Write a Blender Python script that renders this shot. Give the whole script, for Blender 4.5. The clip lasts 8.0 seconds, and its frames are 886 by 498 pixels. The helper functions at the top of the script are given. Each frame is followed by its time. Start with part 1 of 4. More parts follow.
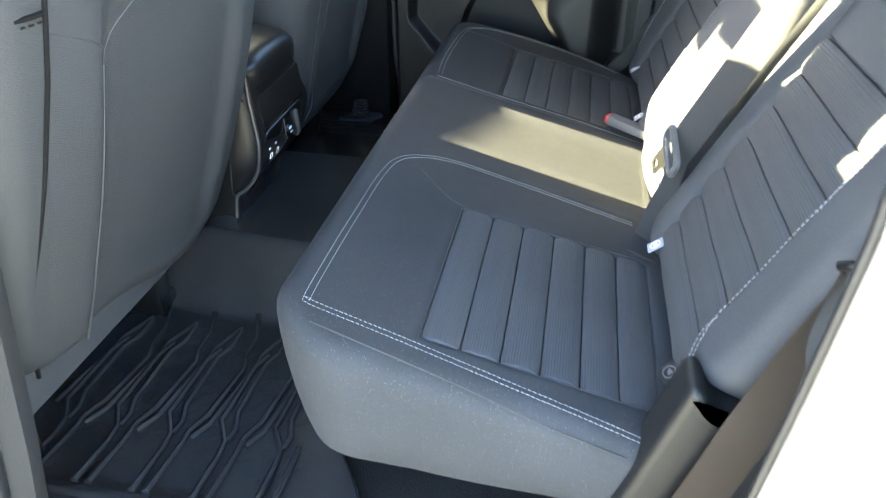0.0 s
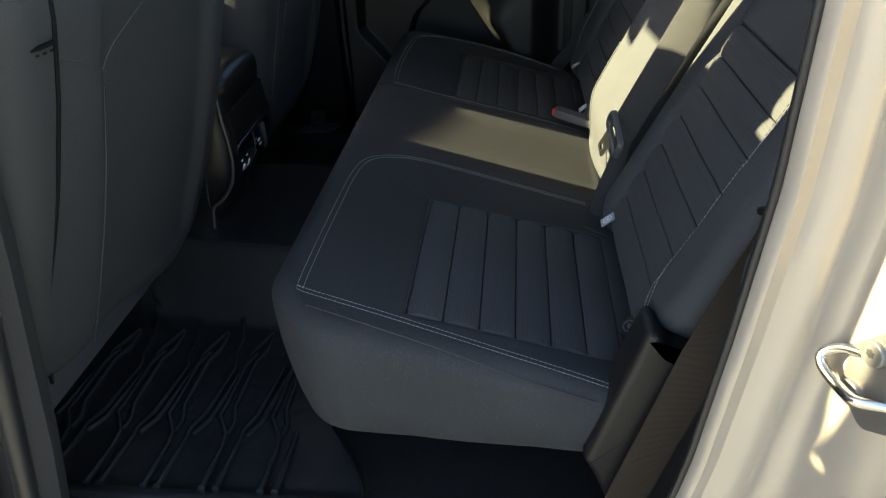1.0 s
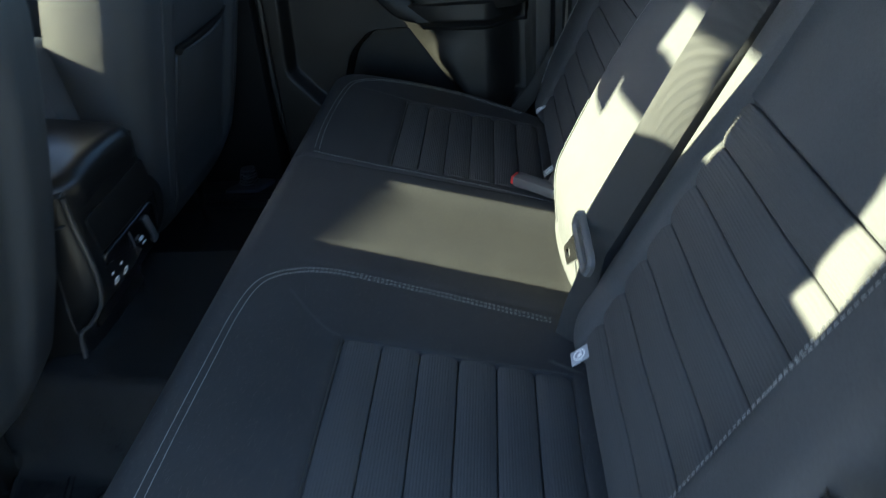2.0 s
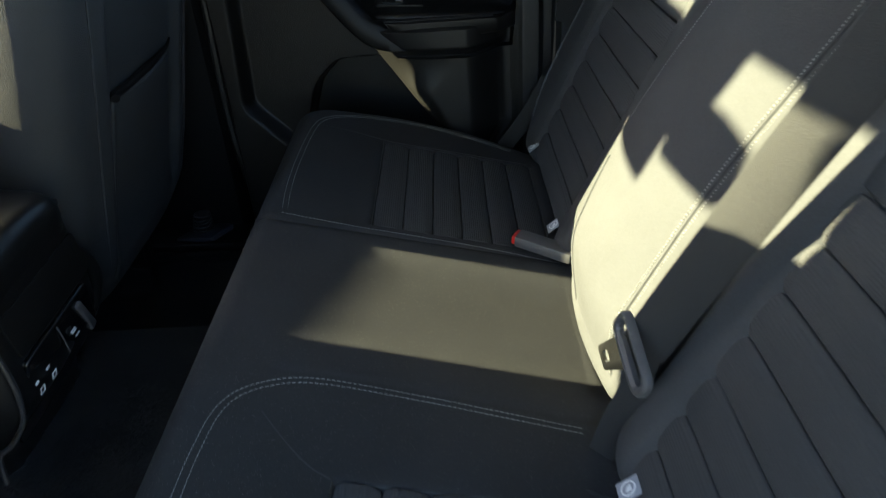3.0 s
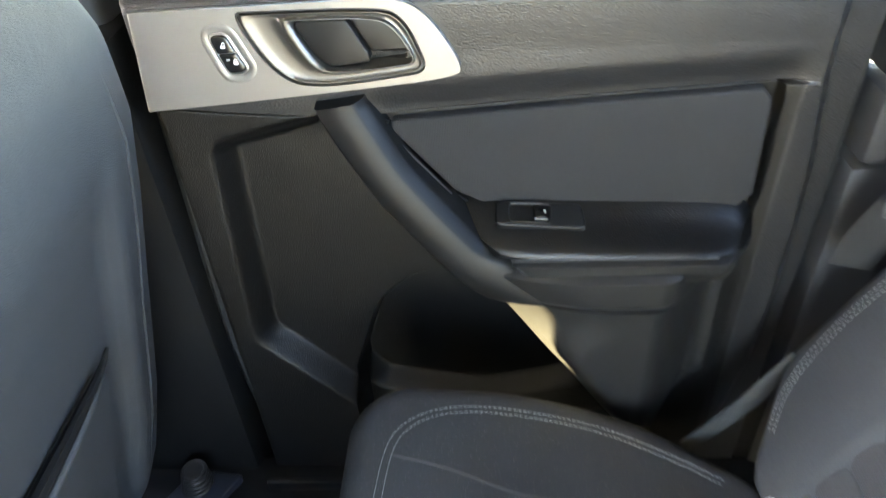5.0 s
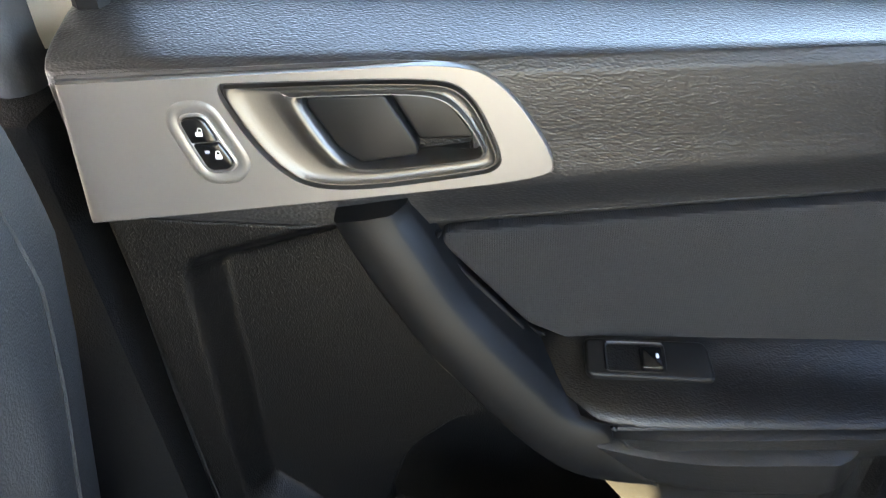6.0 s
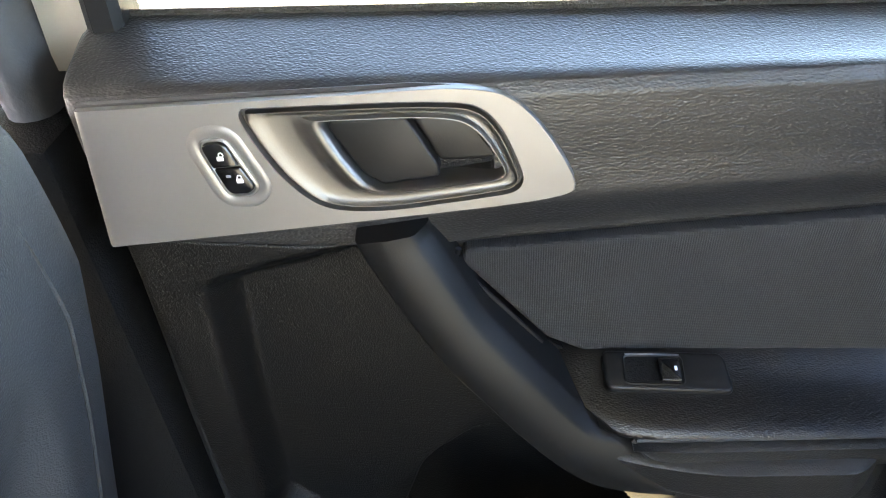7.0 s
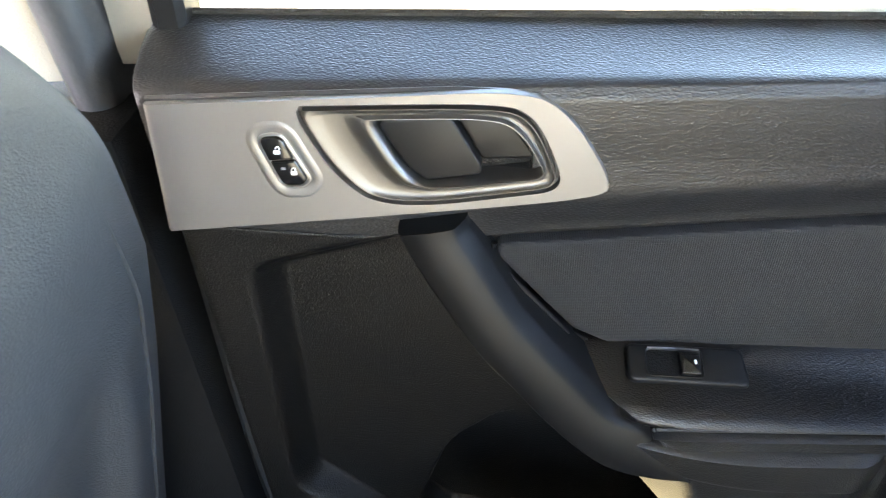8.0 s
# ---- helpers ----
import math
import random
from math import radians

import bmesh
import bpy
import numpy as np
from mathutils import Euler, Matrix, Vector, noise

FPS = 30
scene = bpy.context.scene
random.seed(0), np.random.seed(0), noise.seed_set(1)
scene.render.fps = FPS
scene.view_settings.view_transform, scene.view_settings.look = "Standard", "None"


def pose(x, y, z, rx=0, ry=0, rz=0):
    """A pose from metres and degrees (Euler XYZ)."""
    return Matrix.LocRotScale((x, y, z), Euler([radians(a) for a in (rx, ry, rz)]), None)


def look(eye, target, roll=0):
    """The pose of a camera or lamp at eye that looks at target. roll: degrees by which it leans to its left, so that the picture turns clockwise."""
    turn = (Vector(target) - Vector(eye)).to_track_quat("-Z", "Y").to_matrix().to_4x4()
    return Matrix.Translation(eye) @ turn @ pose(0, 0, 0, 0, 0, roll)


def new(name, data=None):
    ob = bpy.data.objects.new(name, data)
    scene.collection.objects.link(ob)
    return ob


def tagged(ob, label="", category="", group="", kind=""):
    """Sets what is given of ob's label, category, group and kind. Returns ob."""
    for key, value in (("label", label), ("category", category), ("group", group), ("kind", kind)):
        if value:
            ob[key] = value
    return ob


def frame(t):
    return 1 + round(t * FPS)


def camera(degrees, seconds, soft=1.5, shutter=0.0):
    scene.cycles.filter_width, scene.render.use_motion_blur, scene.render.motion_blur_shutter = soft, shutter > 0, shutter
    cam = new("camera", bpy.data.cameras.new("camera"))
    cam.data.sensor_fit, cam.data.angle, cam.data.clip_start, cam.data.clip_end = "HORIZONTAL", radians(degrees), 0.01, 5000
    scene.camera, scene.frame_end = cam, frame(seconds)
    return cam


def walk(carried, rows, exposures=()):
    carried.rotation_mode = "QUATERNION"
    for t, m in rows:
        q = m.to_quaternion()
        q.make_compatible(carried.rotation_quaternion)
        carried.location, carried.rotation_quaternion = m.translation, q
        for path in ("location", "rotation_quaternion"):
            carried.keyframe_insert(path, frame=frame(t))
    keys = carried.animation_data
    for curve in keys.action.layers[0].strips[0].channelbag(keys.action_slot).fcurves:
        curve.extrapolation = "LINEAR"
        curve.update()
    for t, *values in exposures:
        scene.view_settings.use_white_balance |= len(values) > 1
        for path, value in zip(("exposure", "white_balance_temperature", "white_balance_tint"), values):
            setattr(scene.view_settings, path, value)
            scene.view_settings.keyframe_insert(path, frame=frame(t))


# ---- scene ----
# x points to the tailgate, y across to the passenger side, z up from the floor mat
cam = camera(63.2, 8.0, soft=1.1, shutter=0.35)
PATH = [
    (0, (0.008, -0.003, 0.771), (-0.302, 1.667, -0.286), 0.1),
    (0.5, (0.004, -0.096, 0.786), (-0.218, 1.603, -0.246), -1.1),
    (1, (-0.002, -0.097, 0.79), (-0.194, 1.604, -0.246), -2.3),
    (1.5, (0.008, 0.006, 0.79), (-0.164, 1.703, -0.256), -3.4),
    (2, (0.058, 0.243, 0.793), (-0.107, 1.942, -0.25), -4.5),
    (2.2, (0.071, 0.304, 0.799), (-0.093, 2.005, -0.24), -4.9),
    (3.3, (-0.045, 0.556, 0.796), (-0.069, 2.256, -0.257), -4.0),
    (3.5, (-0.079, 0.671, 0.836), (-0.114, 2.345, -0.258), -4.7),
    (3.7, (-0.116, 0.769, 0.894), (-0.122, 2.448, -0.192), -4.7),
    (4, (-0.123, 0.886, 0.964), (-0.123, 2.47, -0.257), -5.0),
    (4.5, (-0.134, 1.042, 0.968), (-0.199, 2.555, -0.339), -5.3),
    (5, (-0.148, 1.259, 0.931), (-0.266, 2.809, -0.327), -3.8),
    (5.2, (-0.153, 1.318, 0.899), (-0.318, 2.911, -0.298), -3.7),
    (6.3, (-0.23, 1.503, 0.872), (-0.325, 3.1, -0.33), -3.5),
    (6.5, (-0.235, 1.499, 0.875), (-0.327, 3.092, -0.33), -3.6),
    (7, (-0.229, 1.495, 0.888), (-0.32, 3.077, -0.331), -3.9),
    (7.5, (-0.23, 1.487, 0.896), (-0.316, 3.063, -0.334), -3.9),
    (8, (-0.245, 1.474, 0.909), (-0.37, 3.034, -0.335), -2.9),
]
EXPOSURE = [(0.0, 5.7, 6400, 10), (0.15, 5.4, 6400, 10), (0.5, 3.65, 6700, 12), (1.0, 3.25, 6600, 11), (1.6, 3.15, 6300, 10), (2.0, 3.8, 5600, 6), (2.3, 4.2, 5600, 6),
            (3.3, 3.35, 6700, 9), (3.7, 3.95, 7000, 10), (4.0, 4.7, 7100, 12), (4.5, 5.65, 6700, 12), (5.0, 6.7, 7100, 14), (6.3, 6.25, 7050, 18), (8.0, 6.45, 7050, 18)]
walk(cam, [(t, look(eye, target, roll)) for t, eye, target, roll in PATH], EXPOSURE)

# ---- sky and sun ----
SUN_ELEVATION, SUN_TURN = 25.0, 0.0  # the sun stands ahead of the windscreen
world = bpy.data.worlds.new("sky")
scene.world = world
world.use_nodes = True
sky = world.node_tree.nodes.new("ShaderNodeTexSky")
sky.sky_type, sky.sun_disc = "NISHITA", False
sky.sun_elevation, sky.sun_rotation = radians(SUN_ELEVATION), radians(-90 + SUN_TURN)
backing = world.node_tree.nodes["Background"]
backing.inputs["Strength"].default_value = 0.085
world.node_tree.links.new(sky.outputs["Color"], backing.inputs["Color"])
sun = new("sun", bpy.data.lights.new("sun", "SUN"))
sun.data.energy, sun.data.angle, sun.data.color = 4.7, radians(0.6), (1.0, 0.9, 0.53)
e, a = radians(SUN_ELEVATION), radians(SUN_TURN)
sun.matrix_world = look((-8 * math.cos(e) * math.cos(a), 1.15 + 8 * math.cos(e) * math.sin(a), 8 * math.sin(e)), (0, 1.15, 0))


# ---- materials ----
def material(name, color, rough=0.6, metal=0.0, spread=0.15, fine=(), coarse=6.0, sheen=0.0, spec=0.5, coat=0.0, tint=None, lint_sparkle=0.0, stretch=(1, 1, 1)):
    """A surface with a base colour that drifts at a coarse scale and relief from the layers in fine: (kind, scale, depth)."""
    m = bpy.data.materials.new(name)
    m.use_nodes = True
    t = m.node_tree
    b = t.nodes["Principled BSDF"]
    b.inputs["Roughness"].default_value, b.inputs["Metallic"].default_value = rough, metal
    b.inputs["Specular IOR Level"].default_value = spec
    b.inputs["Sheen Weight"].default_value = sheen
    b.inputs["Sheen Roughness"].default_value = 0.6
    b.inputs["Coat Weight"].default_value = coat
    co = t.nodes.new("ShaderNodeTexCoord")
    wide = t.nodes.new("ShaderNodeMapping")
    wide.inputs["Scale"].default_value = stretch
    t.links.new(co.outputs["Object"], wide.inputs["Vector"])
    n1 = t.nodes.new("ShaderNodeTexNoise")
    n1.inputs["Scale"].default_value, n1.inputs["Detail"].default_value = coarse, 5
    n2 = t.nodes.new("ShaderNodeTexNoise")
    n2.inputs["Scale"].default_value, n2.inputs["Detail"].default_value = 420, 3
    add = t.nodes.new("ShaderNodeMath")
    add.operation = "MULTIPLY_ADD"
    add.inputs[1].default_value = 0.6
    ramp = t.nodes.new("ShaderNodeMix")
    ramp.data_type = "RGBA"
    lo = [c * (1 - spread) for c in color]
    hi = [min(1, c * (1 + spread)) for c in (tint or color)]
    ramp.inputs["A"].default_value, ramp.inputs["B"].default_value = (*lo, 1), (*hi, 1)
    half = t.nodes.new("ShaderNodeMath")
    half.operation = "MULTIPLY"
    half.inputs[1].default_value = 0.4
    for n in (n1, n2):
        t.links.new(co.outputs["Object"], n.inputs["Vector"])
    t.links.new(n2.outputs["Fac"], half.inputs[0])
    t.links.new(n1.outputs["Fac"], add.inputs[0])
    t.links.new(half.outputs[0], add.inputs[2])
    t.links.new(add.outputs[0], ramp.inputs["Factor"])
    t.links.new(ramp.outputs["Result"], b.inputs["Base Color"])
    # pale flecks: lint, plus the sun's sparkle put into the base colour
    if lint_sparkle:
        cell = t.nodes.new("ShaderNodeTexVoronoi")
        cell.inputs["Scale"].default_value = 560
        pick, near, both = (t.nodes.new("ShaderNodeMath") for k in range(3))
        pick.operation, near.operation, both.operation = "GREATER_THAN", "LESS_THAN", "MULTIPLY"
        pick.inputs[1].default_value, near.inputs[1].default_value = 0.78, 0.2
        split = t.nodes.new("ShaderNodeSeparateColor")
        speck = t.nodes.new("ShaderNodeMix")
        speck.data_type = "RGBA"
        speck.inputs["B"].default_value = (lint_sparkle, lint_sparkle, lint_sparkle * 0.95, 1)
        t.links.new(co.outputs["Object"], cell.inputs["Vector"])
        t.links.new(cell.outputs["Color"], split.inputs[0])
        t.links.new(split.outputs[0], pick.inputs[0])
        t.links.new(cell.outputs["Distance"], near.inputs[0])
        t.links.new(pick.outputs[0], both.inputs[0])
        t.links.new(near.outputs[0], both.inputs[1])
        t.links.new(both.outputs[0], speck.inputs["Factor"])
        t.links.new(ramp.outputs["Result"], speck.inputs["A"])
        t.links.new(speck.outputs["Result"], b.inputs["Base Color"])
    normal = None
    for kind, scale, depth in fine:
        bump = t.nodes.new("ShaderNodeBump")
        bump.inputs["Strength"].default_value, bump.inputs["Distance"].default_value = 1.0, depth
        if kind == "noise":
            x = t.nodes.new("ShaderNodeTexNoise")
            x.inputs["Detail"].default_value = 2
            out = "Fac"
        elif kind == "grain":
            x = t.nodes.new("ShaderNodeTexVoronoi")
            x.feature = "SMOOTH_F1"
            out = "Distance"
        else:
            x = t.nodes.new("ShaderNodeTexWave")
            x.bands_direction = kind
            x.inputs["Distortion"].default_value = 0.0
            out = "Fac"
        x.inputs["Scale"].default_value = scale
        t.links.new(wide.outputs[0], x.inputs["Vector"])
        t.links.new(x.outputs[out], bump.inputs["Height"])
        if normal:
            t.links.new(normal.outputs[0], bump.inputs["Normal"])
        normal = bump
    if normal:
        t.links.new(normal.outputs[0], b.inputs["Normal"])
        t.links.new(normal.outputs[0], b.inputs["Coat Normal"])
    b.inputs["Coat Roughness"].default_value = 0.3 if metal == 0 else 0.06
    return m


KNIT = [("noise", 1100, 0.0002), ("noise", 480, 0.0003), ("noise", 45, 0.0004)]
fabric = material("charcoal_knit_fabric", (0.045, 0.047, 0.05), 0.85, spread=0.5, fine=KNIT, sheen=0.0, spec=0.25)
fabric_seat = material("linty_sparkle_knit", (0.034, 0.035, 0.037), 0.9, spread=0.5, fine=[("noise", 1000, 0.0005), ("noise", 45, 0.0003)], spec=0.15, lint_sparkle=0.12)
fabric_x = material("ribbed_knit_across", (0.05, 0.051, 0.053), 0.9, spread=0.2, fine=[("X", 100, 0.00022), ("noise", 900, 0.0003)], sheen=0.0, spec=0.25)
fabric_z = material("ribbed_knit_upright", (0.05, 0.051, 0.053), 0.9, spread=0.2, fine=[("Z", 105, 0.00022), ("noise", 900, 0.0003)], sheen=0.0, spec=0.25)
fabric_door = material("dark_woven_door_cloth", (0.024, 0.0242, 0.025), 0.9, spread=0.25, fine=[("X", 190, 0.0002), ("Z", 190, 0.0002), ("noise", 900, 0.0003)], spec=0.2)
fabric_front = material("grey_seat_back_vinyl", (0.029, 0.031, 0.033), 0.6, spread=0.2, fine=[("grain", 900, 0.0004), ("noise", 25, 0.001)], spec=0.35)
thread = material("light_grey_thread", (0.28, 0.29, 0.29), 0.8, spread=0.1)
grained = material("black_grained_plastic", (0.013, 0.013, 0.0135), 0.38, spread=0.2, fine=[("grain", 760, 0.00045), ("noise", 220, 0.0001)], spec=0.5, coat=0.0, stretch=(0.6, 1, 1.1))
padded = material("black_grained_armrest", (0.0042, 0.0042, 0.0044), 0.3, spread=0.2, fine=[("grain", 1000, 0.0004), ("noise", 260, 0.0001)], spec=0.42, stretch=(0.6, 1, 1))
soft_black = material("soft_black_plastic", (0.0065, 0.0066, 0.0068), 0.4, spread=0.2, fine=[("noise", 700, 0.00006)], spec=0.22)
dull_black = material("dull_black_plastic", (0.0042, 0.0041, 0.004), 0.36, spread=0.3, fine=[("grain", 800, 0.0005), ("noise", 300, 0.0002)], spec=0.32)
# lighter copy of dull_black: light on pocket and fascia put into the colour
lit_black = material("lit_hard_plastic", (0.011, 0.0108, 0.0105), 0.42, spread=0.3, fine=[("grain", 800, 0.0003), ("noise", 300, 0.0001)], spec=0.45)
deep_black = material("deep_black_trim", (0.006, 0.006, 0.006), 0.7, spread=0.3, fine=[("grain", 800, 0.0004)], spec=0.08)
# black plastic; the blue of the reflected sky is mixed into its colour
sky_tinted_black = material("sky_tinted_plastic", (0.028, 0.032, 0.046), 0.3, spread=0.2, fine=[("noise", 120, 0.0004)])
gloss_black = material("gloss_black_plastic", (0.005, 0.005, 0.0055), 0.2, spread=0.1)
handle_black = material("black_handle_plastic", (0.0055, 0.0056, 0.0058), 0.44, spread=0.2, fine=[("noise", 700, 0.00006)], spec=0.2)
console_black = material("black_console_plastic", (0.006, 0.0061, 0.0064), 0.34, spread=0.2, fine=[("noise", 500, 0.0001)], spec=0.35)
satin = material("satin_silver_trim", (0.18, 0.173, 0.164), 0.4, metal=0.6, spread=0.05, fine=[("noise", 1200, 0.00004)])
chrome = material("satin_chrome", (0.62, 0.61, 0.58), 0.2, metal=1.0, spread=0.04)
bright_satin = material("dark_satin_chrome", (0.105, 0.101, 0.095), 0.38, metal=0.85, spread=0.05, fine=[("noise", 1200, 0.00004)])
chrome_satin = material("bright_satin_metal", (0.32, 0.31, 0.29), 0.34, metal=0.8, spread=0.05, fine=[("noise", 1200, 0.00003)])
rubber = material("black_rubber_mat", (0.016, 0.0165, 0.0175), 0.36, spread=0.45, fine=[("noise", 500, 0.0003), ("noise", 35, 0.001)], coarse=9)
mat_rubber = material("dusty_black_rubber", (0.019, 0.0195, 0.0205), 0.27, spread=0.5, fine=[("noise", 500, 0.0003), ("noise", 35, 0.001)], coarse=12)
seal_grey = material("grey_rubber_seal", (0.04, 0.041, 0.043), 0.5, spread=0.15, fine=[("noise", 300, 0.0003)])
pillar_cloth = material("light_beige_pillar_trim", (0.56, 0.49, 0.39), 0.85, spread=0.06, fine=[("noise", 700, 0.0004)])
carpet = material("black_carpet", (0.016, 0.0152, 0.0142), 0.95, spread=0.5, fine=[("noise", 500, 0.002)], spec=0.1)
webbing = material("black_belt_webbing", (0.02, 0.0205, 0.021), 0.7, spread=0.15, fine=[("X", 420, 0.0003), ("noise", 900, 0.0004)])
webbing_tan = material("taupe_belt_webbing", (0.034, 0.0245, 0.017), 0.8, spread=0.12, fine=[("X", 300, 0.0003), ("noise", 900, 0.0003)], spec=0.2)
webbing_grey = material("grey_belt_webbing", (0.045, 0.044, 0.041), 0.8, spread=0.15, fine=[("X", 300, 0.0003), ("noise", 900, 0.0003)], spec=0.2)
paint = material("silver_body_paint", (0.42, 0.375, 0.31), 0.32, metal=0.35, spread=0.06, fine=[("noise", 1500, 0.00003), ("noise", 9, 0.004)], coat=0.4, coarse=14)
grey_trim = material("dark_grey_pillar_trim", (0.02, 0.02, 0.0215), 0.7, spread=0.12, fine=[("grain", 800, 0.0003)])
headliner = material("light_grey_headliner", (0.4, 0.39, 0.37), 0.9, spread=0.08, fine=[("noise", 700, 0.0006)])
red = material("red_release_button", (0.55, 0.02, 0.015), 0.35, spread=0.05)
grey_plastic = material("mid_grey_buckle_plastic", (0.07, 0.07, 0.074), 0.5, spread=0.12, fine=[("noise", 600, 0.0002)])
strip_grey = material("dark_satin_edge_strip", (0.028, 0.0285, 0.03), 0.35, spread=0.12, fine=[("noise", 600, 0.0001)])
trim_black = material("black_side_trim", (0.011, 0.0108, 0.0105), 0.4, spread=0.2, fine=[("grain", 900, 0.0003)], spec=0.35)
label_grey = material("pale_grey_label", (0.3, 0.31, 0.34), 0.7, spread=0.1, fine=[("noise", 900, 0.0003)])
white_print = material("white_print", (0.75, 0.75, 0.75), 0.5, spread=0.03)
black_print = material("black_print", (0.02, 0.02, 0.02), 0.6, spread=0.05)
asphalt = material("worn_asphalt", (0.17, 0.165, 0.155), 0.9, spread=0.25, fine=[("noise", 90, 0.004)], coarse=2)
felt = material("gritty_window_felt", (0.02, 0.018, 0.014), 0.95, spread=0.8, fine=[("noise", 700, 0.002)])

glass = bpy.data.materials.new("privacy_window_glass")
glass.use_nodes = True
g = glass.node_tree
g.nodes.remove(g.nodes["Principled BSDF"])
clear, shine, fres, mixed = (g.nodes.new(n) for n in ("ShaderNodeBsdfTransparent", "ShaderNodeBsdfGlossy", "ShaderNodeFresnel", "ShaderNodeMixShader"))
clear.inputs["Color"].default_value = (0.8, 0.83, 0.82, 1)
shine.inputs["Roughness"].default_value = 0.02
g.links.new(fres.outputs[0], mixed.inputs[0])
g.links.new(clear.outputs[0], mixed.inputs[1])
g.links.new(shine.outputs[0], mixed.inputs[2])
g.links.new(mixed.outputs[0], g.nodes["Material Output"].inputs["Surface"])

# ---- builders ----
WORLD = {}


def thing(name, base, label, category, group="", kind=""):
    ob = new(name)
    ob.location = base
    ob.empty_display_size = 0.05
    WORLD[ob.name] = Vector(base)
    return tagged(ob, label, category, group, kind)


def part(name, shape, mat, parent=None, label="", smooth=38):
    """Link (points, faces) in world metres as one mesh under parent."""
    points, faces = shape
    points = np.asarray(points, float)
    mid = (points.min(0) + points.max(0)) / 2
    mesh = bpy.data.meshes.new(name)
    mesh.from_pydata((points - mid).tolist(), [], faces)
    mesh.materials.append(mat)
    b = bmesh.new()
    b.from_mesh(mesh)
    bmesh.ops.recalc_face_normals(b, faces=b.faces)
    b.to_mesh(mesh)
    b.free()
    if smooth:
        mesh.shade_smooth()
        mesh.set_sharp_from_angle(angle=radians(smooth))
    ob = new(name, mesh)
    WORLD[ob.name] = Vector(mid)
    if parent:
        ob.parent = parent
        ob.location = Vector(mid) - WORLD[parent.name]
    else:
        ob.location = mid
    if label:
        ob["label"] = label
    return ob


def structure(name, shape, mat, label, category, smooth=38):
    return tagged(part(name, shape, mat, None, "", smooth), label, category, kind="structure")


def join(*shapes):
    points, faces = [], []
    for p, f in shapes:
        n = len(points)
        points += [tuple(q) for q in p]
        faces += [[i + n for i in q] for q in f]
    return points, faces


def sheet(f, us, vs, closed=False):
    points = [f(u, v) for v in vs for u in us]
    n = len(us)
    faces = []
    for j in range(len(vs) - 1):
        for i in range(n if closed else n - 1):
            k = (i + 1) % n
            faces.append([j * n + i, j * n + k, (j + 1) * n + k, (j + 1) * n + i])
    return points, faces


def loops(rings, cap0=True, cap1=True):
    """A skin over rings of equal length."""
    n = len(rings[0])
    points = [p for r in rings for p in r]
    faces = [[j * n + i, j * n + (i + 1) % n, (j + 1) * n + (i + 1) % n, (j + 1) * n + i] for j in range(len(rings) - 1) for i in range(n)]
    if cap0:
        faces.append(list(range(n))[::-1])
    if cap1:
        faces.append([(len(rings) - 1) * n + i for i in range(n)])
    return points, faces


def box(x0, x1, y0, y1, z0, z1, bevel=0.004):
    b = bmesh.new()
    bmesh.ops.create_cube(b, size=1, matrix=Matrix.Translation(((x0 + x1) / 2, (y0 + y1) / 2, (z0 + z1) / 2)) @ Matrix.Diagonal((x1 - x0, y1 - y0, z1 - z0, 1)))
    if bevel:
        bmesh.ops.bevel(b, geom=list(b.edges), offset=bevel, segments=2, affect="EDGES", profile=0.5)
    out = [tuple(v.co) for v in b.verts], [[v.index for v in f.verts] for f in b.faces]
    b.free()
    return out


def moved(shape, m):
    return [tuple(m @ Vector(p)) for p in shape[0]], shape[1]


def rounded(points, r, n=6):
    """A polygon with rounded corners; r is one radius or one for each corner."""
    out, k = [], len(points)
    for i in range(k):
        p, a, b = (Vector(points[j % k]) for j in (i, i - 1, i + 1))
        ri = r[i] if isinstance(r, (list, tuple)) else r
        u, v = (a - p), (b - p)
        lu, lv = u.length, v.length
        u, v = u / lu, v / lv
        half = math.acos(max(-1, min(1, u.dot(v)))) / 2
        cut = min(ri / max(math.tan(half), 1e-4), 0.48 * lu, 0.48 * lv)
        p0, p1 = p + u * cut, p + v * cut
        for s in range(n + 1):
            w = s / n
            out.append(tuple((1 - w) ** 2 * p0 + 2 * w * (1 - w) * p + w * w * p1))
    return out


def inset(outline, d):
    """The outline moved inwards by d."""
    pts = np.array(outline)
    area = 0.5 * np.sum(pts[:, 0] * np.roll(pts[:, 1], -1) - np.roll(pts[:, 0], -1) * pts[:, 1])
    t = np.roll(pts, -1, 0) - np.roll(pts, 1, 0)
    t /= np.maximum(np.linalg.norm(t, axis=1, keepdims=True), 1e-9)
    nrm = np.stack([-t[:, 1], t[:, 0]], 1) * np.sign(area)
    return pts + nrm * d


def slab(outline, place, d0, d1, bevel=0.002, n=3):
    """A plate with a rounded front edge; place(a, b, d) gives the world point."""
    rings = [[place(p[0], p[1], d0) for p in outline]]
    for s in range(n + 1):
        w = radians(90 * s / n)
        o = inset(outline, bevel * (1 - math.cos(w)))
        rings.append([place(p[0], p[1], d1 - bevel + bevel * math.sin(w)) for p in o])
    return loops(rings)


def softened(points, rounds=3, closed=True):
    """Corners cut again and again until the outline flows."""
    for k in range(rounds):
        n, out = len(points), []
        for i in range(n if closed else n - 1):
            (ax, ay), (bx, by) = points[i], points[(i + 1) % n]
            out += [(0.75 * ax + 0.25 * bx, 0.75 * ay + 0.25 * by), (0.25 * ax + 0.75 * bx, 0.25 * ay + 0.75 * by)]
        points = out if closed else [points[0]] + out + [points[-1]]
    return points


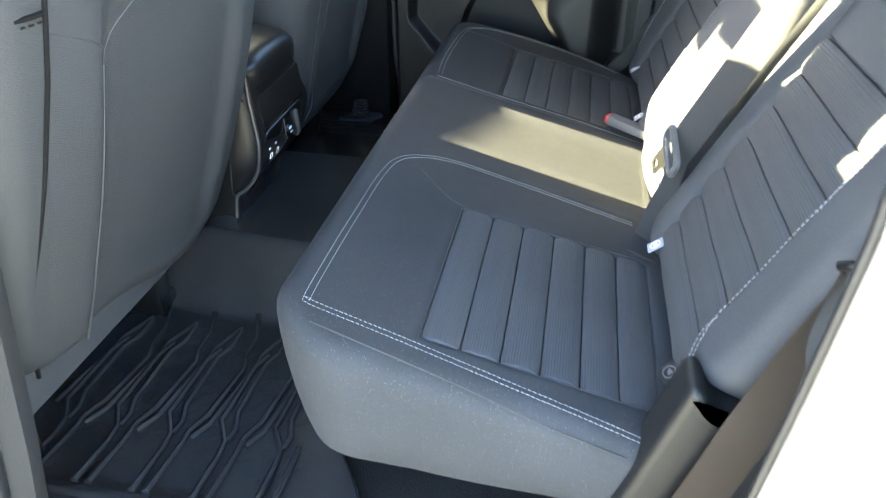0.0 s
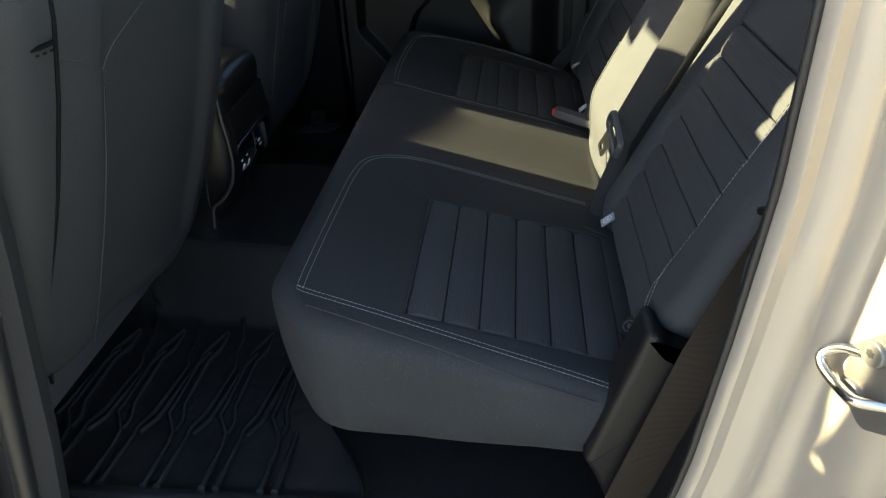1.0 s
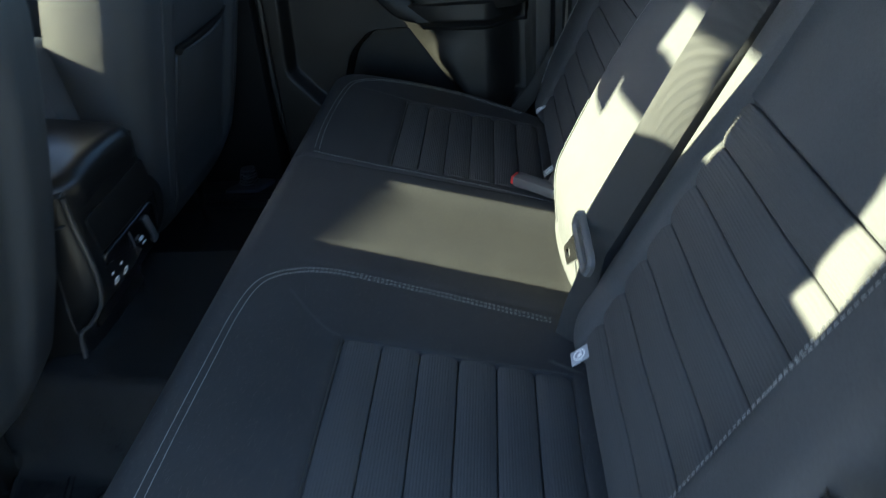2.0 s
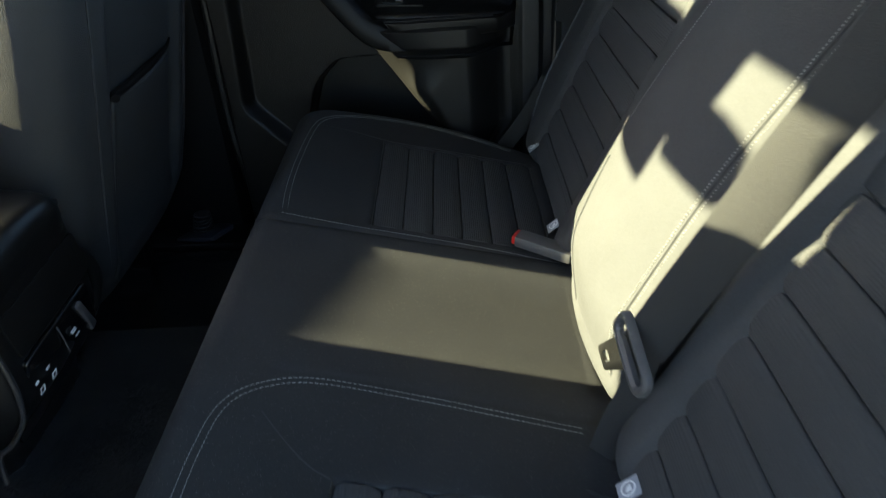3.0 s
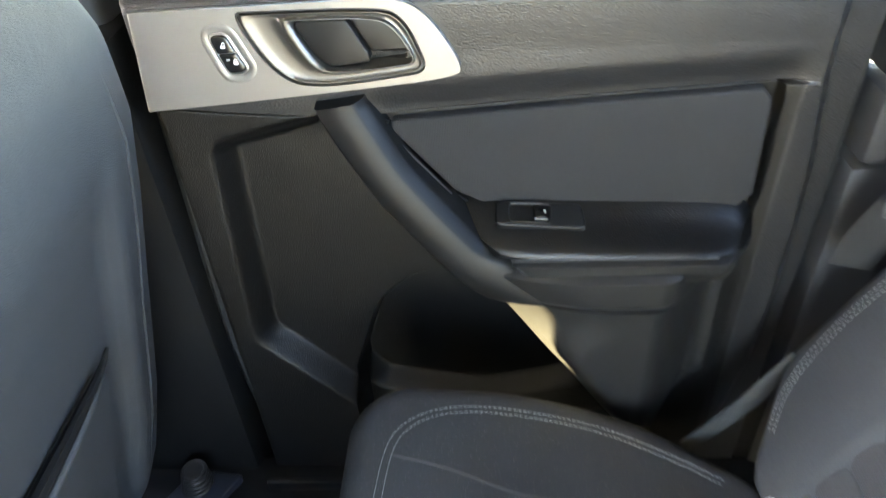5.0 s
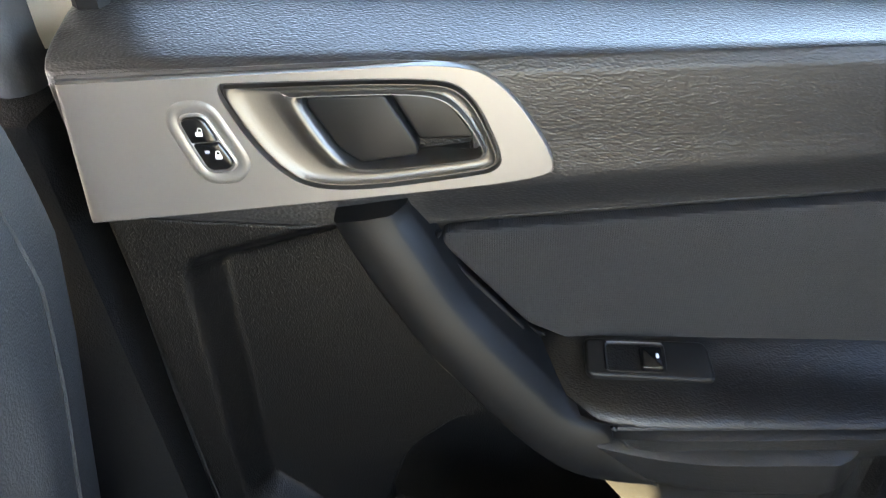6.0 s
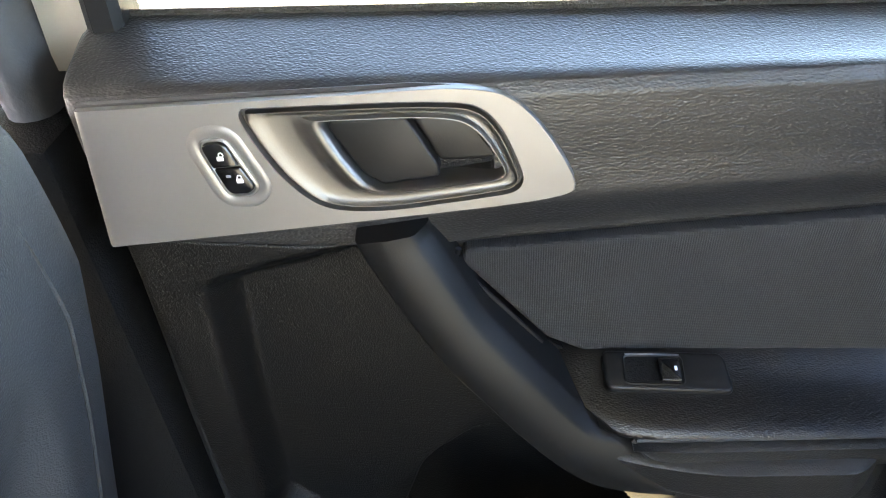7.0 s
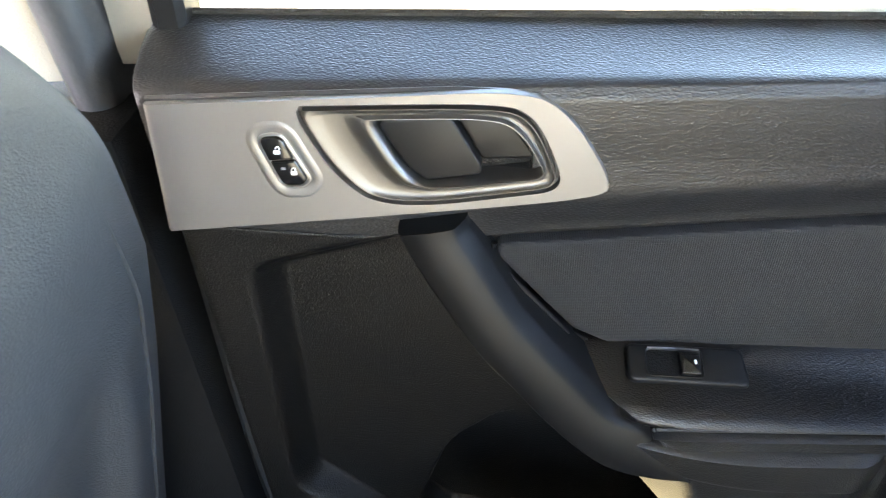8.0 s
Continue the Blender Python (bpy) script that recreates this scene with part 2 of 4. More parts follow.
def resample(outline, n):
    pts = np.array(list(outline) + [outline[0]])
    s = np.r_[0, np.cumsum(np.linalg.norm(np.diff(pts, axis=0), axis=1))]
    q = np.linspace(0, s[-1], n, endpoint=False)
    return np.stack([np.interp(q, s, pts[:, i]) for i in range(pts.shape[1])], 1)


def between(outer, inner, steps, place, n=72, cap=True):
    """A skin from an outer to an inner outline; steps are (share of the way, height)."""
    a, b = resample(outer, n), resample(inner, n)
    shift = int(np.argmin([np.sum((a - np.roll(b, k, 0)) ** 2) for k in range(n)]))
    b = np.roll(b, shift, 0)
    return loops([[place(*(a[i] * (1 - s) + b[i] * s), d) for i in range(n)] for s, d in steps], False, cap)


def spline(points, n):
    """A smooth curve of n points through the given ones."""
    p = [Vector(q) for q in points]
    p = [p[0] * 2 - p[1]] + p + [p[-1] * 2 - p[-2]]
    out = []
    for k in range(n):
        s = k / (n - 1) * (len(p) - 3)
        i = min(int(s), len(p) - 4)
        w = s - i
        a, b, c, d = p[i:i + 4]
        out.append(0.5 * (2 * b + (c - a) * w + (2 * a - 5 * b + 4 * c - d) * w * w + (3 * b - a - 3 * c + d) * w ** 3))
    return out


def tube(path, r, n=8):
    path = [Vector(p) for p in path]
    rings, side = [], None
    for i, p in enumerate(path):
        t = (path[min(i + 1, len(path) - 1)] - path[max(i - 1, 0)]).normalized()
        side = (t.orthogonal() if side is None else side - t * side.dot(t)).normalized()
        up = t.cross(side)
        q = r[i] if isinstance(r, (list, tuple)) else r
        rings.append([tuple(p + side * q * math.cos(2 * math.pi * k / n) + up * q * math.sin(2 * math.pi * k / n)) for k in range(n)])
    return loops(rings)


def ribbon(path, sides, width, thick):
    """A flat strap along path; sides are the directions across it."""
    rings = []
    path = [Vector(p) for p in path]
    for i, p in enumerate(path):
        t = (path[min(i + 1, len(path) - 1)] - path[max(i - 1, 0)]).normalized()
        s = Vector(sides[i] if isinstance(sides, list) else sides)
        s = (s - t * s.dot(t)).normalized()
        u = t.cross(s)
        h, k = width / 2, thick / 2
        rings.append([tuple(p + s * x + u * y) for x, y in ((-h, -k * 0.4), (-h * 0.94, -k), (h * 0.94, -k), (h, -k * 0.4), (h, k * 0.4), (h * 0.94, k), (-h * 0.94, k), (-h, k * 0.4))])
    return loops(rings)


def stitches(path, normal, length=0.0044, gap=0.0013, width=0.00042, height=0.0003):
    """Thread dashes along a path, lying on a surface whose normal is given by a function of the place."""
    path = np.array([tuple(p) for p in path])
    s = np.r_[0, np.cumsum(np.linalg.norm(np.diff(path, axis=0), axis=1))]
    shapes, q = [], 0.0
    while q + length < s[-1]:
        a, b = (Vector([np.interp(v, s, path[:, i]) for i in range(3)]) for v in (q, q + length))
        t = (b - a).normalized()
        u = Vector(normal(a)).normalized()
        w = t.cross(u).normalized() * width / 2
        u = u * height
        m = (a + b) / 2
        pts = [a - w - u, a + w - u, b + w - u, b - w - u, m - w * 1.2 + u - t * length * 0.3, m + w * 1.2 + u - t * length * 0.3, m + w * 1.2 + u + t * length * 0.3, m - w * 1.2 + u + t * length * 0.3]
        shapes.append(([tuple(p) for p in pts], [[4, 5, 6, 7], [0, 1, 5, 4], [1, 2, 6, 5], [2, 3, 7, 6], [3, 0, 4, 7]]))
        q += length + gap
    return join(*shapes)


def pad(place, a0, a1, b0, b1, r, top, fillet, depth, step=0.006, tuck=0.3, shape=None, cap=True):
    """An upholstered block. (a, b) run over its face, place(a, b, d) gives the world point, top(a, b) the height of the face,
    r its corner radius, fillet the rounding of its rim, depth how far its sides go back; shape(a, b) may bend the outline."""
    ca, cb, ha, hb = (a0 + a1) / 2, (b0 + b1) / 2, (a1 - a0) / 2 - fillet, (b1 - b0) / 2 - fillet
    r = max(r - fillet, 0.001)
    na, nb = max(4, int(2 * ha / step)), max(4, int(2 * hb / step))
    bend = shape or (lambda a, b: (a, b))

    def flat(x, y):
        dx, dy = abs(x) - (ha - r), abs(y) - (hb - r)
        if dx > 0 and dy > 0:
            m, h = max(dx, dy), math.hypot(dx, dy)
            x, y = math.copysign(ha - r + dx * m / h, x), math.copysign(hb - r + dy * m / h, y)
        return x, y

    xs, ys = np.linspace(-ha, ha, na + 1), np.linspace(-hb, hb, nb + 1)
    grid = [[flat(x, y) for x in xs] for y in ys]
    points, faces = [], []
    for row in grid:
        for x, y in row:
            a, b = bend(ca + x, cb + y)
            points.append(place(a, b, top(a, b)))
    w = na + 1
    for j in range(nb):
        for i in range(na):
            faces.append([j * w + i, j * w + i + 1, (j + 1) * w + i + 1, (j + 1) * w + i])
    edge = [(0, i) for i in range(na)] + [(j, na) for j in range(nb)] + [(nb, i) for i in range(na, 0, -1)] + [(j, 0) for j in range(nb, 0, -1)]
    rim = [j * w + i for j, i in edge]
    flat_rim = np.array([grid[j][i] for j, i in edge])
    steps = [(fillet * math.sin(radians(k * 15)), fillet * (1 - math.cos(radians(k * 15)))) for k in range(1, 7)]
    steps += [(fillet - tuck * fillet * q * q, fillet + (depth - fillet) * q) for q in (0.15, 0.35, 0.6, 0.8, 1.0)]
    for out, down in steps:
        loop = inset(flat_rim, -out)
        ring = []
        for (x, y), (fx, fy) in zip(loop, flat_rim):
            a, b = bend(ca + x, cb + y)
            fa, fb = bend(ca + fx, cb + fy)
            points.append(place(a, b, top(fa, fb) - down))
            ring.append(len(points) - 1)
        n = len(rim)
        for i in range(n):
            faces.append([rim[i], rim[(i + 1) % n], ring[(i + 1) % n], ring[i]])
        rim = ring
    if cap:
        faces.append(rim[::-1])
    return points, faces


def ease(a, b, t):
    t = np.clip((t - a) / (b - a), 0, 1)
    return t * t * (3 - 2 * t)


def poly_distance(x, z, poly):
    """Signed distance to a polygon, negative inside."""
    x, z = np.asarray(x, float), np.asarray(z, float)
    best, inside = np.full(x.shape, 1e9), np.zeros(x.shape, bool)
    for (ax, az), (bx, bz) in zip(poly, list(poly[1:]) + [poly[0]]):
        ex, ez = bx - ax, bz - az
        t = np.clip(((x - ax) * ex + (z - az) * ez) / (ex * ex + ez * ez + 1e-12), 0, 1)
        best = np.minimum(best, np.hypot(x - ax - t * ex, z - az - t * ez))
        cross = (az > z) != (bz > z)
        with np.errstate(divide="ignore", invalid="ignore"):
            inside ^= cross & (x < (bx - ax) * (z - az) / (bz - az + 1e-12) + ax)
    return np.where(inside, -best, best)


# ---- the cab's shell ----
structure("ground", sheet(lambda u, v: (u, v, -0.62), np.linspace(-400, 400, 3), np.linspace(-400, 400, 3)), asphalt, "sunlit grey asphalt yard under the truck", "ground", 0)
structure("floor", join(box(-1.75, 0.62, 0.46, 1.93, -0.07, -0.022, 0), box(-1.75, 0.62, 0.40, 0.47, -0.30, -0.03, 0.01), box(-1.75, 0.62, 1.90, 1.995, -0.30, -0.03, 0.01)), carpet, "black carpeted cab floor with rockers", "floor")
structure("roof", box(-1.02, 0.62, 0.42, 1.93, 1.245, 1.29, 0.012), headliner, "light grey headliner under the cab roof", "roof")
# out of view; its steps are made up to shape the sun on the backrest
structure("windscreen_header", join(box(-1.07, -1.02, 0.42, 1.10, 1.21, 1.29, 0.006), box(-1.07, -1.02, 1.10, 1.335, 1.18, 1.29, 0.006), box(-1.07, -1.02, 1.335, 1.425, 1.229, 1.29, 0.004), box(-1.07, -1.02, 1.43, 1.70, 1.20, 1.29, 0.006), box(-1.07, -1.02, 1.70, 1.79, 1.225, 1.29, 0.004), box(-1.07, -1.02, 1.79, 1.93, 1.20, 1.29, 0.006)), headliner, "unseen roof header, stepped to let slits of sun through", "header")
# unseen dashboard; its height is fitted to the sun patch's front edge
dash_top = lambda y: 0.807 + 0.055 * (y - 1.09)
dash_rings = [[(-1.85, y, -0.05), (-1.25, y, -0.05), (-1.24, y, dash_top(y) - 0.09), (-1.255, y, dash_top(y) - 0.02), (-1.28, y, dash_top(y)), (-1.33, y, dash_top(y) + 0.002), (-1.85, y, 0.66)] for y in (0.42, 0.8, 1.2, 1.6, 1.93)]
structure("dashboard", join(loops(dash_rings), box(-2.6, -1.85, 0.42, 1.93, -0.3, 0.60, 0.05)), dull_black, "unseen dashboard and bulkhead, raised to block low sun", "dashboard")
structure("wall_rear", join(box(0.56, 0.62, 0.42, 1.93, -0.03, 0.80, 0.005), box(0.56, 0.62, 0.42, 1.93, 1.12, 1.25, 0.005)), grey_trim, "dark grey trimmed rear cab wall", "wall")
for side, y0, y1, inward in (("near", 0.37, 0.44, 1), ("far", 1.91, 1.98, -1)):
    ym = (y0 + y1) / 2
    # hidden pillar, bulged outwards to keep sun off door and bolster
    structure("pillar_front_" + side, loops([[(x + dx, y + inward * dy, z) for dx, dy in ((-0.05, 0.03 - 2.6 * q), (0.05, 0.03 - 2.6 * q), (0.06, 0.0), (0.05, q), (-0.05, q))] for x, y, z, q in ((-1.42, ym, 0.55, 0.02), (-1.36, ym, 0.72, 0.02), (-1.25, ym + inward * 0.01, 0.88, 0.03), (-1.16, ym + inward * 0.07, 0.99, 0.06), (-1.10, ym + inward * 0.13, 1.08, 0.07), (-1.0, ym + inward * 0.17, 1.2, 0.07))]), grey_trim, "unseen windscreen pillar, widened to block the sun", "pillar")
    structure("door_front_" + side, box(-1.40, -0.60, y0, y1, -0.05, 0.70, 0.02), grained, "black grained front door trim", "door")
    structure("roof_rail_" + side, box(-1.1, 0.62, y0, y1, 1.16, 1.29, 0.01), headliner, "light grey roof rail trim", "rail")

# added occluder, never in view: cut to cast the notched shadow on the armrest
mirror = thing("mirror_occluder", (-1.06, 1.09, 1.13), "unseen mirror-like blocker that notches the sun patch", "mirror")
part("housing", slab(rounded([(0.992, 1.10), (1.003, 1.084), (1.11, 1.083), (1.13, 1.15), (1.055, 1.152), (1.005, 1.142)], 0.006), lambda a, b, d: (-1.06 - d, a, b), 0.0, 0.03, 0.008), soft_black, mirror)
part("stalk", tube([(-1.07, 1.10, 1.14), (-1.065, 1.10, 1.18), (-1.05, 1.10, 1.215)], 0.018, 10), soft_black, mirror)
# unseen blade added to hold sun off the upper backrest
visor = thing("visor_occluder", (-1.05, 1.4, 1.2), "unseen visor-like blocker that darkens the backrest's top", "sun visor")
part("blade", slab(rounded([(1.117, 1.185), (1.117, 1.032), (1.76, 1.038), (1.76, 1.185)], 0.008), lambda a, b, d: (-1.05 - d, a, b), 0.0, 0.018, 0.006), headliner, visor)

# ---- rear bench ----
SLOPE = 0.25


def cushion_top(x, y):
    z = 0.312 - SLOPE * (x + 0.25)
    for c in (0.74, 1.51):
        dx, dy = abs(x - 0.0035) - 0.1325, abs(y - c) - 0.149
        z -= 0.009 * float(ease(0.003, -0.004, max(dx, dy)))
    z -= 0.055 * max(0.0, x + 0.24) * float(ease(1.03, 1.13, y)) * float(ease(1.325, 1.24, y))
    z -= 0.0035 * math.exp(-((y - 1.335) / 0.004) ** 2)
    z -= 0.0022 * math.exp(-((y - 1.018 + 0.05 * (x - 0.0)) / 0.004) ** 2) * float(ease(-0.22, -0.2, x))
    return z


def cushion_outline(x, y):
    # the far end swells at its front corner and narrows towards the backrest
    if y > 1.4:
        y += (y - 1.4) / 0.38 * (0.02 * math.exp(-((x + 0.11) / 0.12) ** 2) - 0.05 * float(ease(0.0, 0.16, x)))
    if y < 0.8:
        y += (0.8 - y) / 0.26 * (0.035 * float(ease(-0.2, -0.31, x)))
    return x, y


bench = thing("rear_bench_seat", (0.0, 1.16, 0.03), "charcoal grey knit rear bench seat with pale stitching", "car seat")
cushion = part("cushion", pad(lambda a, b, d: (a, b, d if d > 0.15 else 0.15 - 0.035 * math.tanh((0.15 - d) / 0.035)), -0.298, 0.175, 0.527, 1.79, 0.07, cushion_top, 0.028, 0.19, 0.005, 0.9, cushion_outline), fabric_seat, bench)


def channel(x0, x1, y0, y1):
    w = (x1 - x0) / 2
    crown = lambda a, b: 0.0055 * (1 - ((a - (x0 + x1) / 2) / w) ** 4) + 0.0006 * math.sin(37 * b + 11 * x0)
    place = lambda a, b, d: (a, b, 0.312 - SLOPE * (a + 0.25) - 0.0055 + d)
    return pad(place, x0, x1, y0, y1, 0.0035, crown, 0.003, 0.008, 0.005, 0)


for y0, y1 in ((0.592, 0.888), (1.358, 1.662)):
    for k in range(6):
        part("channel", channel(-0.128 + 0.0438 * k + 0.0004, -0.128 + 0.0438 * (k + 1) - 0.0004, y0, y1), fabric_x, cushion, "ribbed knit channel")


def on_cushion(points):
    return [(x, y, cushion_top(x, y) + 0.0006) for x, y in points]


up = lambda p: (0.24, 0, 0.97)
near_loop = [(0.15, 0.530), (0.06, 0.545), (-0.02, 0.556), (-0.15, 0.574), (-0.235, 0.584), (-0.252, 0.588), (-0.257, 0.60), (-0.258, 0.70), (-0.257, 0.80), (-0.255, 0.90), (-0.245, 0.965), (-0.215, 1.0), (-0.16, 1.018), (-0.05, 1.012), (0.05, 1.002), (0.145, 0.992)]
far_loop = [(-0.255, 1.352), (-0.262, 1.45), (-0.262, 1.58), (-0.255, 1.69), (-0.235, 1.735), (-0.19, 1.763), (-0.12, 1.773), (-0.03, 1.768), (0.05, 1.745), (0.12, 1.715)]
seam_line = [(-0.255, 1.352), (-0.15, 1.345), (0.0, 1.342), (0.15, 1.335)]
dashes = []
for loop in (near_loop, far_loop):
    line = spline([(x, y, 0) for x, y in loop], 120)
    for off in (0.0, 0.0075):
        q = inset([(p.x, p.y) for p in line], off)
        dashes.append(stitches(on_cushion(q[2:-2]), up))
dashes.append(stitches(on_cushion([(p.x, p.y) for p in spline([(x, y, 0) for x, y in seam_line], 60)]), up))
tagged(part("stitching", join(*dashes), thread, cushion, "pale grey stitching"), kind="stuff")
for pts in ([(-0.25, 1.693), (-0.19, 1.686), (-0.135, 1.672), (-0.10, 1.667), (0.0, 1.668), (0.13, 1.666)], [(-0.1295, 1.36), (-0.1295, 1.5), (-0.1295, 1.662)], [(-0.1295, 0.592), (-0.1295, 0.74), (-0.1295, 0.888)], [(-0.1295, 0.889), (0.0, 0.890), (0.13, 0.892)], [(-0.1295, 0.591), (0.0, 0.590), (0.13, 0.588)]):
    line = spline([(x, y, 0) for x, y in pts], 40)
    part("seam", tube([(p.x, p.y, cushion_top(p.x, p.y) - 0.0004) for p in line], 0.0011, 6), black_print, cushion, "dark sewn seam")

crease = spline([(-0.205, 0.962, 0), (-0.175, 0.925, 0), (-0.150, 0.900, 0), (-0.130, 0.889, 0)], 24)
part("seam", tube([(p.x, p.y, cushion_top(p.x, p.y) - 0.0006) for p in crease], 0.0010, 6), fabric, cushion, "soft crease")
# no hole is cut: a sunk black tube paints the slot's shade
part("anchor_slot_shade", tube([(x, y, cushion_top(x, y) - 0.003) for x, y in ((0.098, 0.918), (0.112, 0.910), (0.13, 0.903), (0.15, 0.898))], [0.001, 0.004, 0.0045, 0.003], 8), black_print, cushion, "dark tube drawn as the shade in the child-seat anchor slot")
edge = spline([(-0.232, 0.549, 0.322), (-0.19, 0.5405, 0.314), (-0.082, 0.5355, 0.276), (0.011, 0.5325, 0.238), (0.099, 0.532, 0.207)], 60)
part("seam", tube([(p.x, p.y - 0.004, p.z) for p in edge], 0.0007, 6), black_print, cushion, "dark sewn side seam")

# ---- rear backrest ----
RISE = Vector((0.49, 0, 1)).normalized()
FACE = Vector((-RISE.z, 0, RISE.x))
FOOT = Vector((0.15, 0, 0.25))


def on_back(y, h, d):
    p = FOOT + RISE * h + FACE * d
    return (p.x, y, p.z)


def back_outline_near(a, b):
    if a < 0.75:
        b += 0.075 * float(ease(0.66, 0.58, a)) * float(ease(0.2, 0.0, b))
    return a, b


def back_outline_far(a, b):
    if a > 1.55:
        a -= (a - 1.55) / 0.26 * (0.07 * float(ease(0.10, -0.02, b)))
    return a, b


def back_top(c):
    def f(a, b):
        d = 0.012 * float(ease(0.12, 0.20, abs(a - c)))
        if c < 1 and a < c:
            d = 0.026 * float(ease(0.135, 0.165, c - a))
        dx, dy = abs(a - c) - 0.151, -1.0
        return d - 0.009 * float(ease(0.004, -0.004, max(dx, dy)))
    return f


back_near = part("backrest", pad(on_back, 0.522, 0.965, -0.03, 0.66, 0.05, back_top(0.76), 0.024, 0.11, 0.007, 0.5, back_outline_near), fabric, bench)
back_far = part("backrest", pad(on_back, 1.30, 1.815, -0.03, 0.66, 0.05, back_top(1.52), 0.024, 0.11, 0.007, 0.5, back_outline_far), fabric, bench)


def back_channel(c, h0, h1):
    crown = lambda a, b: 0.0055 * (1 - ((b - (h0 + h1) / 2) / ((h1 - h0) / 2)) ** 4) + 0.0006 * math.sin(33 * a + 9 * h0)
    return pad(lambda a, b, d: on_back(a, b, d - 0.0055), c - 0.15, c + 0.15, h0, h1, 0.0035, crown, 0.003, 0.008, 0.005, 0)


for c, panel in ((0.762, back_near), (1.522, back_far)):
    for k in range(7):
        h = -0.012 + 0.0478 * k
        part("channel", back_channel(c, h + 0.0004, h + 0.0474), fabric_z, panel, "ribbed knit channel")
    part("channel", pad(lambda a, b, d: on_back(a, b, d - 0.004), c - 0.15, c + 0.15, 0.325, 0.64, 0.004, lambda a, b: 0.003, 0.003, 0.008, 0.01, 0), fabric, panel, "smooth knit upper panel")
face_out = lambda p: FACE
dashes = []
for pts in ([(0.578, 0.045), (0.594, 0.066), (0.607, 0.10), (0.610, 0.15), (0.607, 0.2), (0.60, 0.28), (0.59, 0.4)], [(1.74, 0.02), (1.775, 0.07), (1.79, 0.15), (1.787, 0.25), (1.77, 0.36), (1.76, 0.42)]):
    line = spline([(0, y, h) for y, h in pts], 80)
    for off in (0.0, 0.0075):
        q = inset([(p.y, p.z) for p in line], off)
        c = 0.76 if pts[0][0] < 1 else 1.52
        dashes.append(stitches([on_back(y, h, back_top(c)(y, h) + 0.0012) for y, h in q[2:-2]], face_out))
tagged(part("stitching", join(*dashes), thread, back_near, "pale grey stitching"), kind="stuff")

# the fold-down armrest in the middle of the backrest


def arm_top(a, b):
    return 0.055 - 0.03 * ((a - 1.135) / 0.16) ** 2 - 0.05 * float(ease(0.09, -0.03, b)) - 0.03 * float(ease(0.2, 0.55, b))


armrest = part("armrest", pad(on_back, 0.985, 1.292, -0.015, 0.64, 0.05, arm_top, 0.03, 0.09, 0.007, 0.5), fabric, bench, "folded centre armrest")
dashes = []
for pts, off in (([(1.022, 0.02), (1.02, 0.2), (1.018, 0.4), (1.018, 0.6)], 0.0), ([(1.012, 0.02), (1.01, 0.2), (1.008, 0.4), (1.008, 0.6)], 0.0), ([(1.262, 0.22), (1.262, 0.4), (1.26, 0.6)], 0.0)):
    dashes.append(stitches([on_back(p.y, p.z, arm_top(p.y, p.z) + 0.0008) for p in spline([(0, y, h) for y, h in pts], 60)], lambda p: FACE, 0.0022, 0.0013, 0.0005, 0.0003))
tagged(part("stitching", join(*dashes), thread, armrest, "pale grey stitching"), kind="stuff")
part("welt", tube([on_back(p.y, p.z, arm_top(p.y, p.z) + 0.0002) for p in spline([(0, 1.25, 0.17), (0, 1.235, 0.13), (0, 1.20, 0.07), (0, 1.16, 0.01)], 30)], 0.0022, 6), fabric, armrest)
part("welt", tube([on_back(p.y, p.z, arm_top(p.y, p.z) + 0.0002) for p in spline([(0, 1.017, 0.02), (0, 1.015, 0.3), (0, 1.013, 0.6)], 30)], 0.002, 6), fabric, armrest)


# ---- front seats ----
def front_profile(h):
    z = np.array([0.08, 0.12, 0.2, 0.3, 0.45, 0.56, 0.64, 0.72, 0.80, 0.9])
    x = np.array([-0.64, -0.595, -0.545, -0.515, -0.478, -0.45, -0.433, -0.428, -0.44, -0.47])
    return float(np.interp(h, z, x))


def front_seat(name, yc, flip, label, back=0.0, wide=0.255, high=0.835, head=0.0, low=0.1, corner=0.12, slant=0.0, trim=0.0, blocker=(0.316, 0.53)):
    seat = thing(name, (-0.72, yc, -0.02), label, "car seat")
    place = lambda a, b, d: (front_profile(b) + back * float(ease(0.1, 0.5, b)) + d * 0.96, yc + flip * a, b - d * 0.25)
    top = lambda a, b: -0.022 * (abs(a) / 0.24) ** 4 - 0.016 * float(ease(0.163, 0.135, abs(a))) * float(ease(0.68, 0.56, b)) * float(ease(0.14, 0.28, b))
    shape = lambda a, b: (a * (1 - (trim * float(ease(0.2, 0.45, b)) if a > 0 else 0)) * (1 - 0.16 * float(ease(0.62, 0.84, b)) - 0.14 * float(ease(0.35, 0.08, b))), b - slant * float(ease(-0.12, 0.2, a)) * float(ease(0.45, 0.2, b)))
    part("backrest", pad(place, -wide, wide, low, high, corner, top, 0.05, 0.16, 0.009, 0.3, shape), fabric_front, seat)
    part("seat_base", pad(lambda a, b, d: (b, yc + flip * a, d), -0.25, 0.25, -1.12, -0.62, 0.06, lambda a, b: 0.3, 0.04, 0.2, 0.03), fabric, seat)
    part("seat_rail", box(-1.05, -0.66, yc - 0.2, yc - 0.16, -0.02, 0.12, 0.006), dull_black, seat, "black seat rail")
    part("seat_rail", box(-1.05, -0.66, yc + 0.16, yc + 0.2, -0.02, 0.12, 0.006), dull_black, seat, "black seat rail")
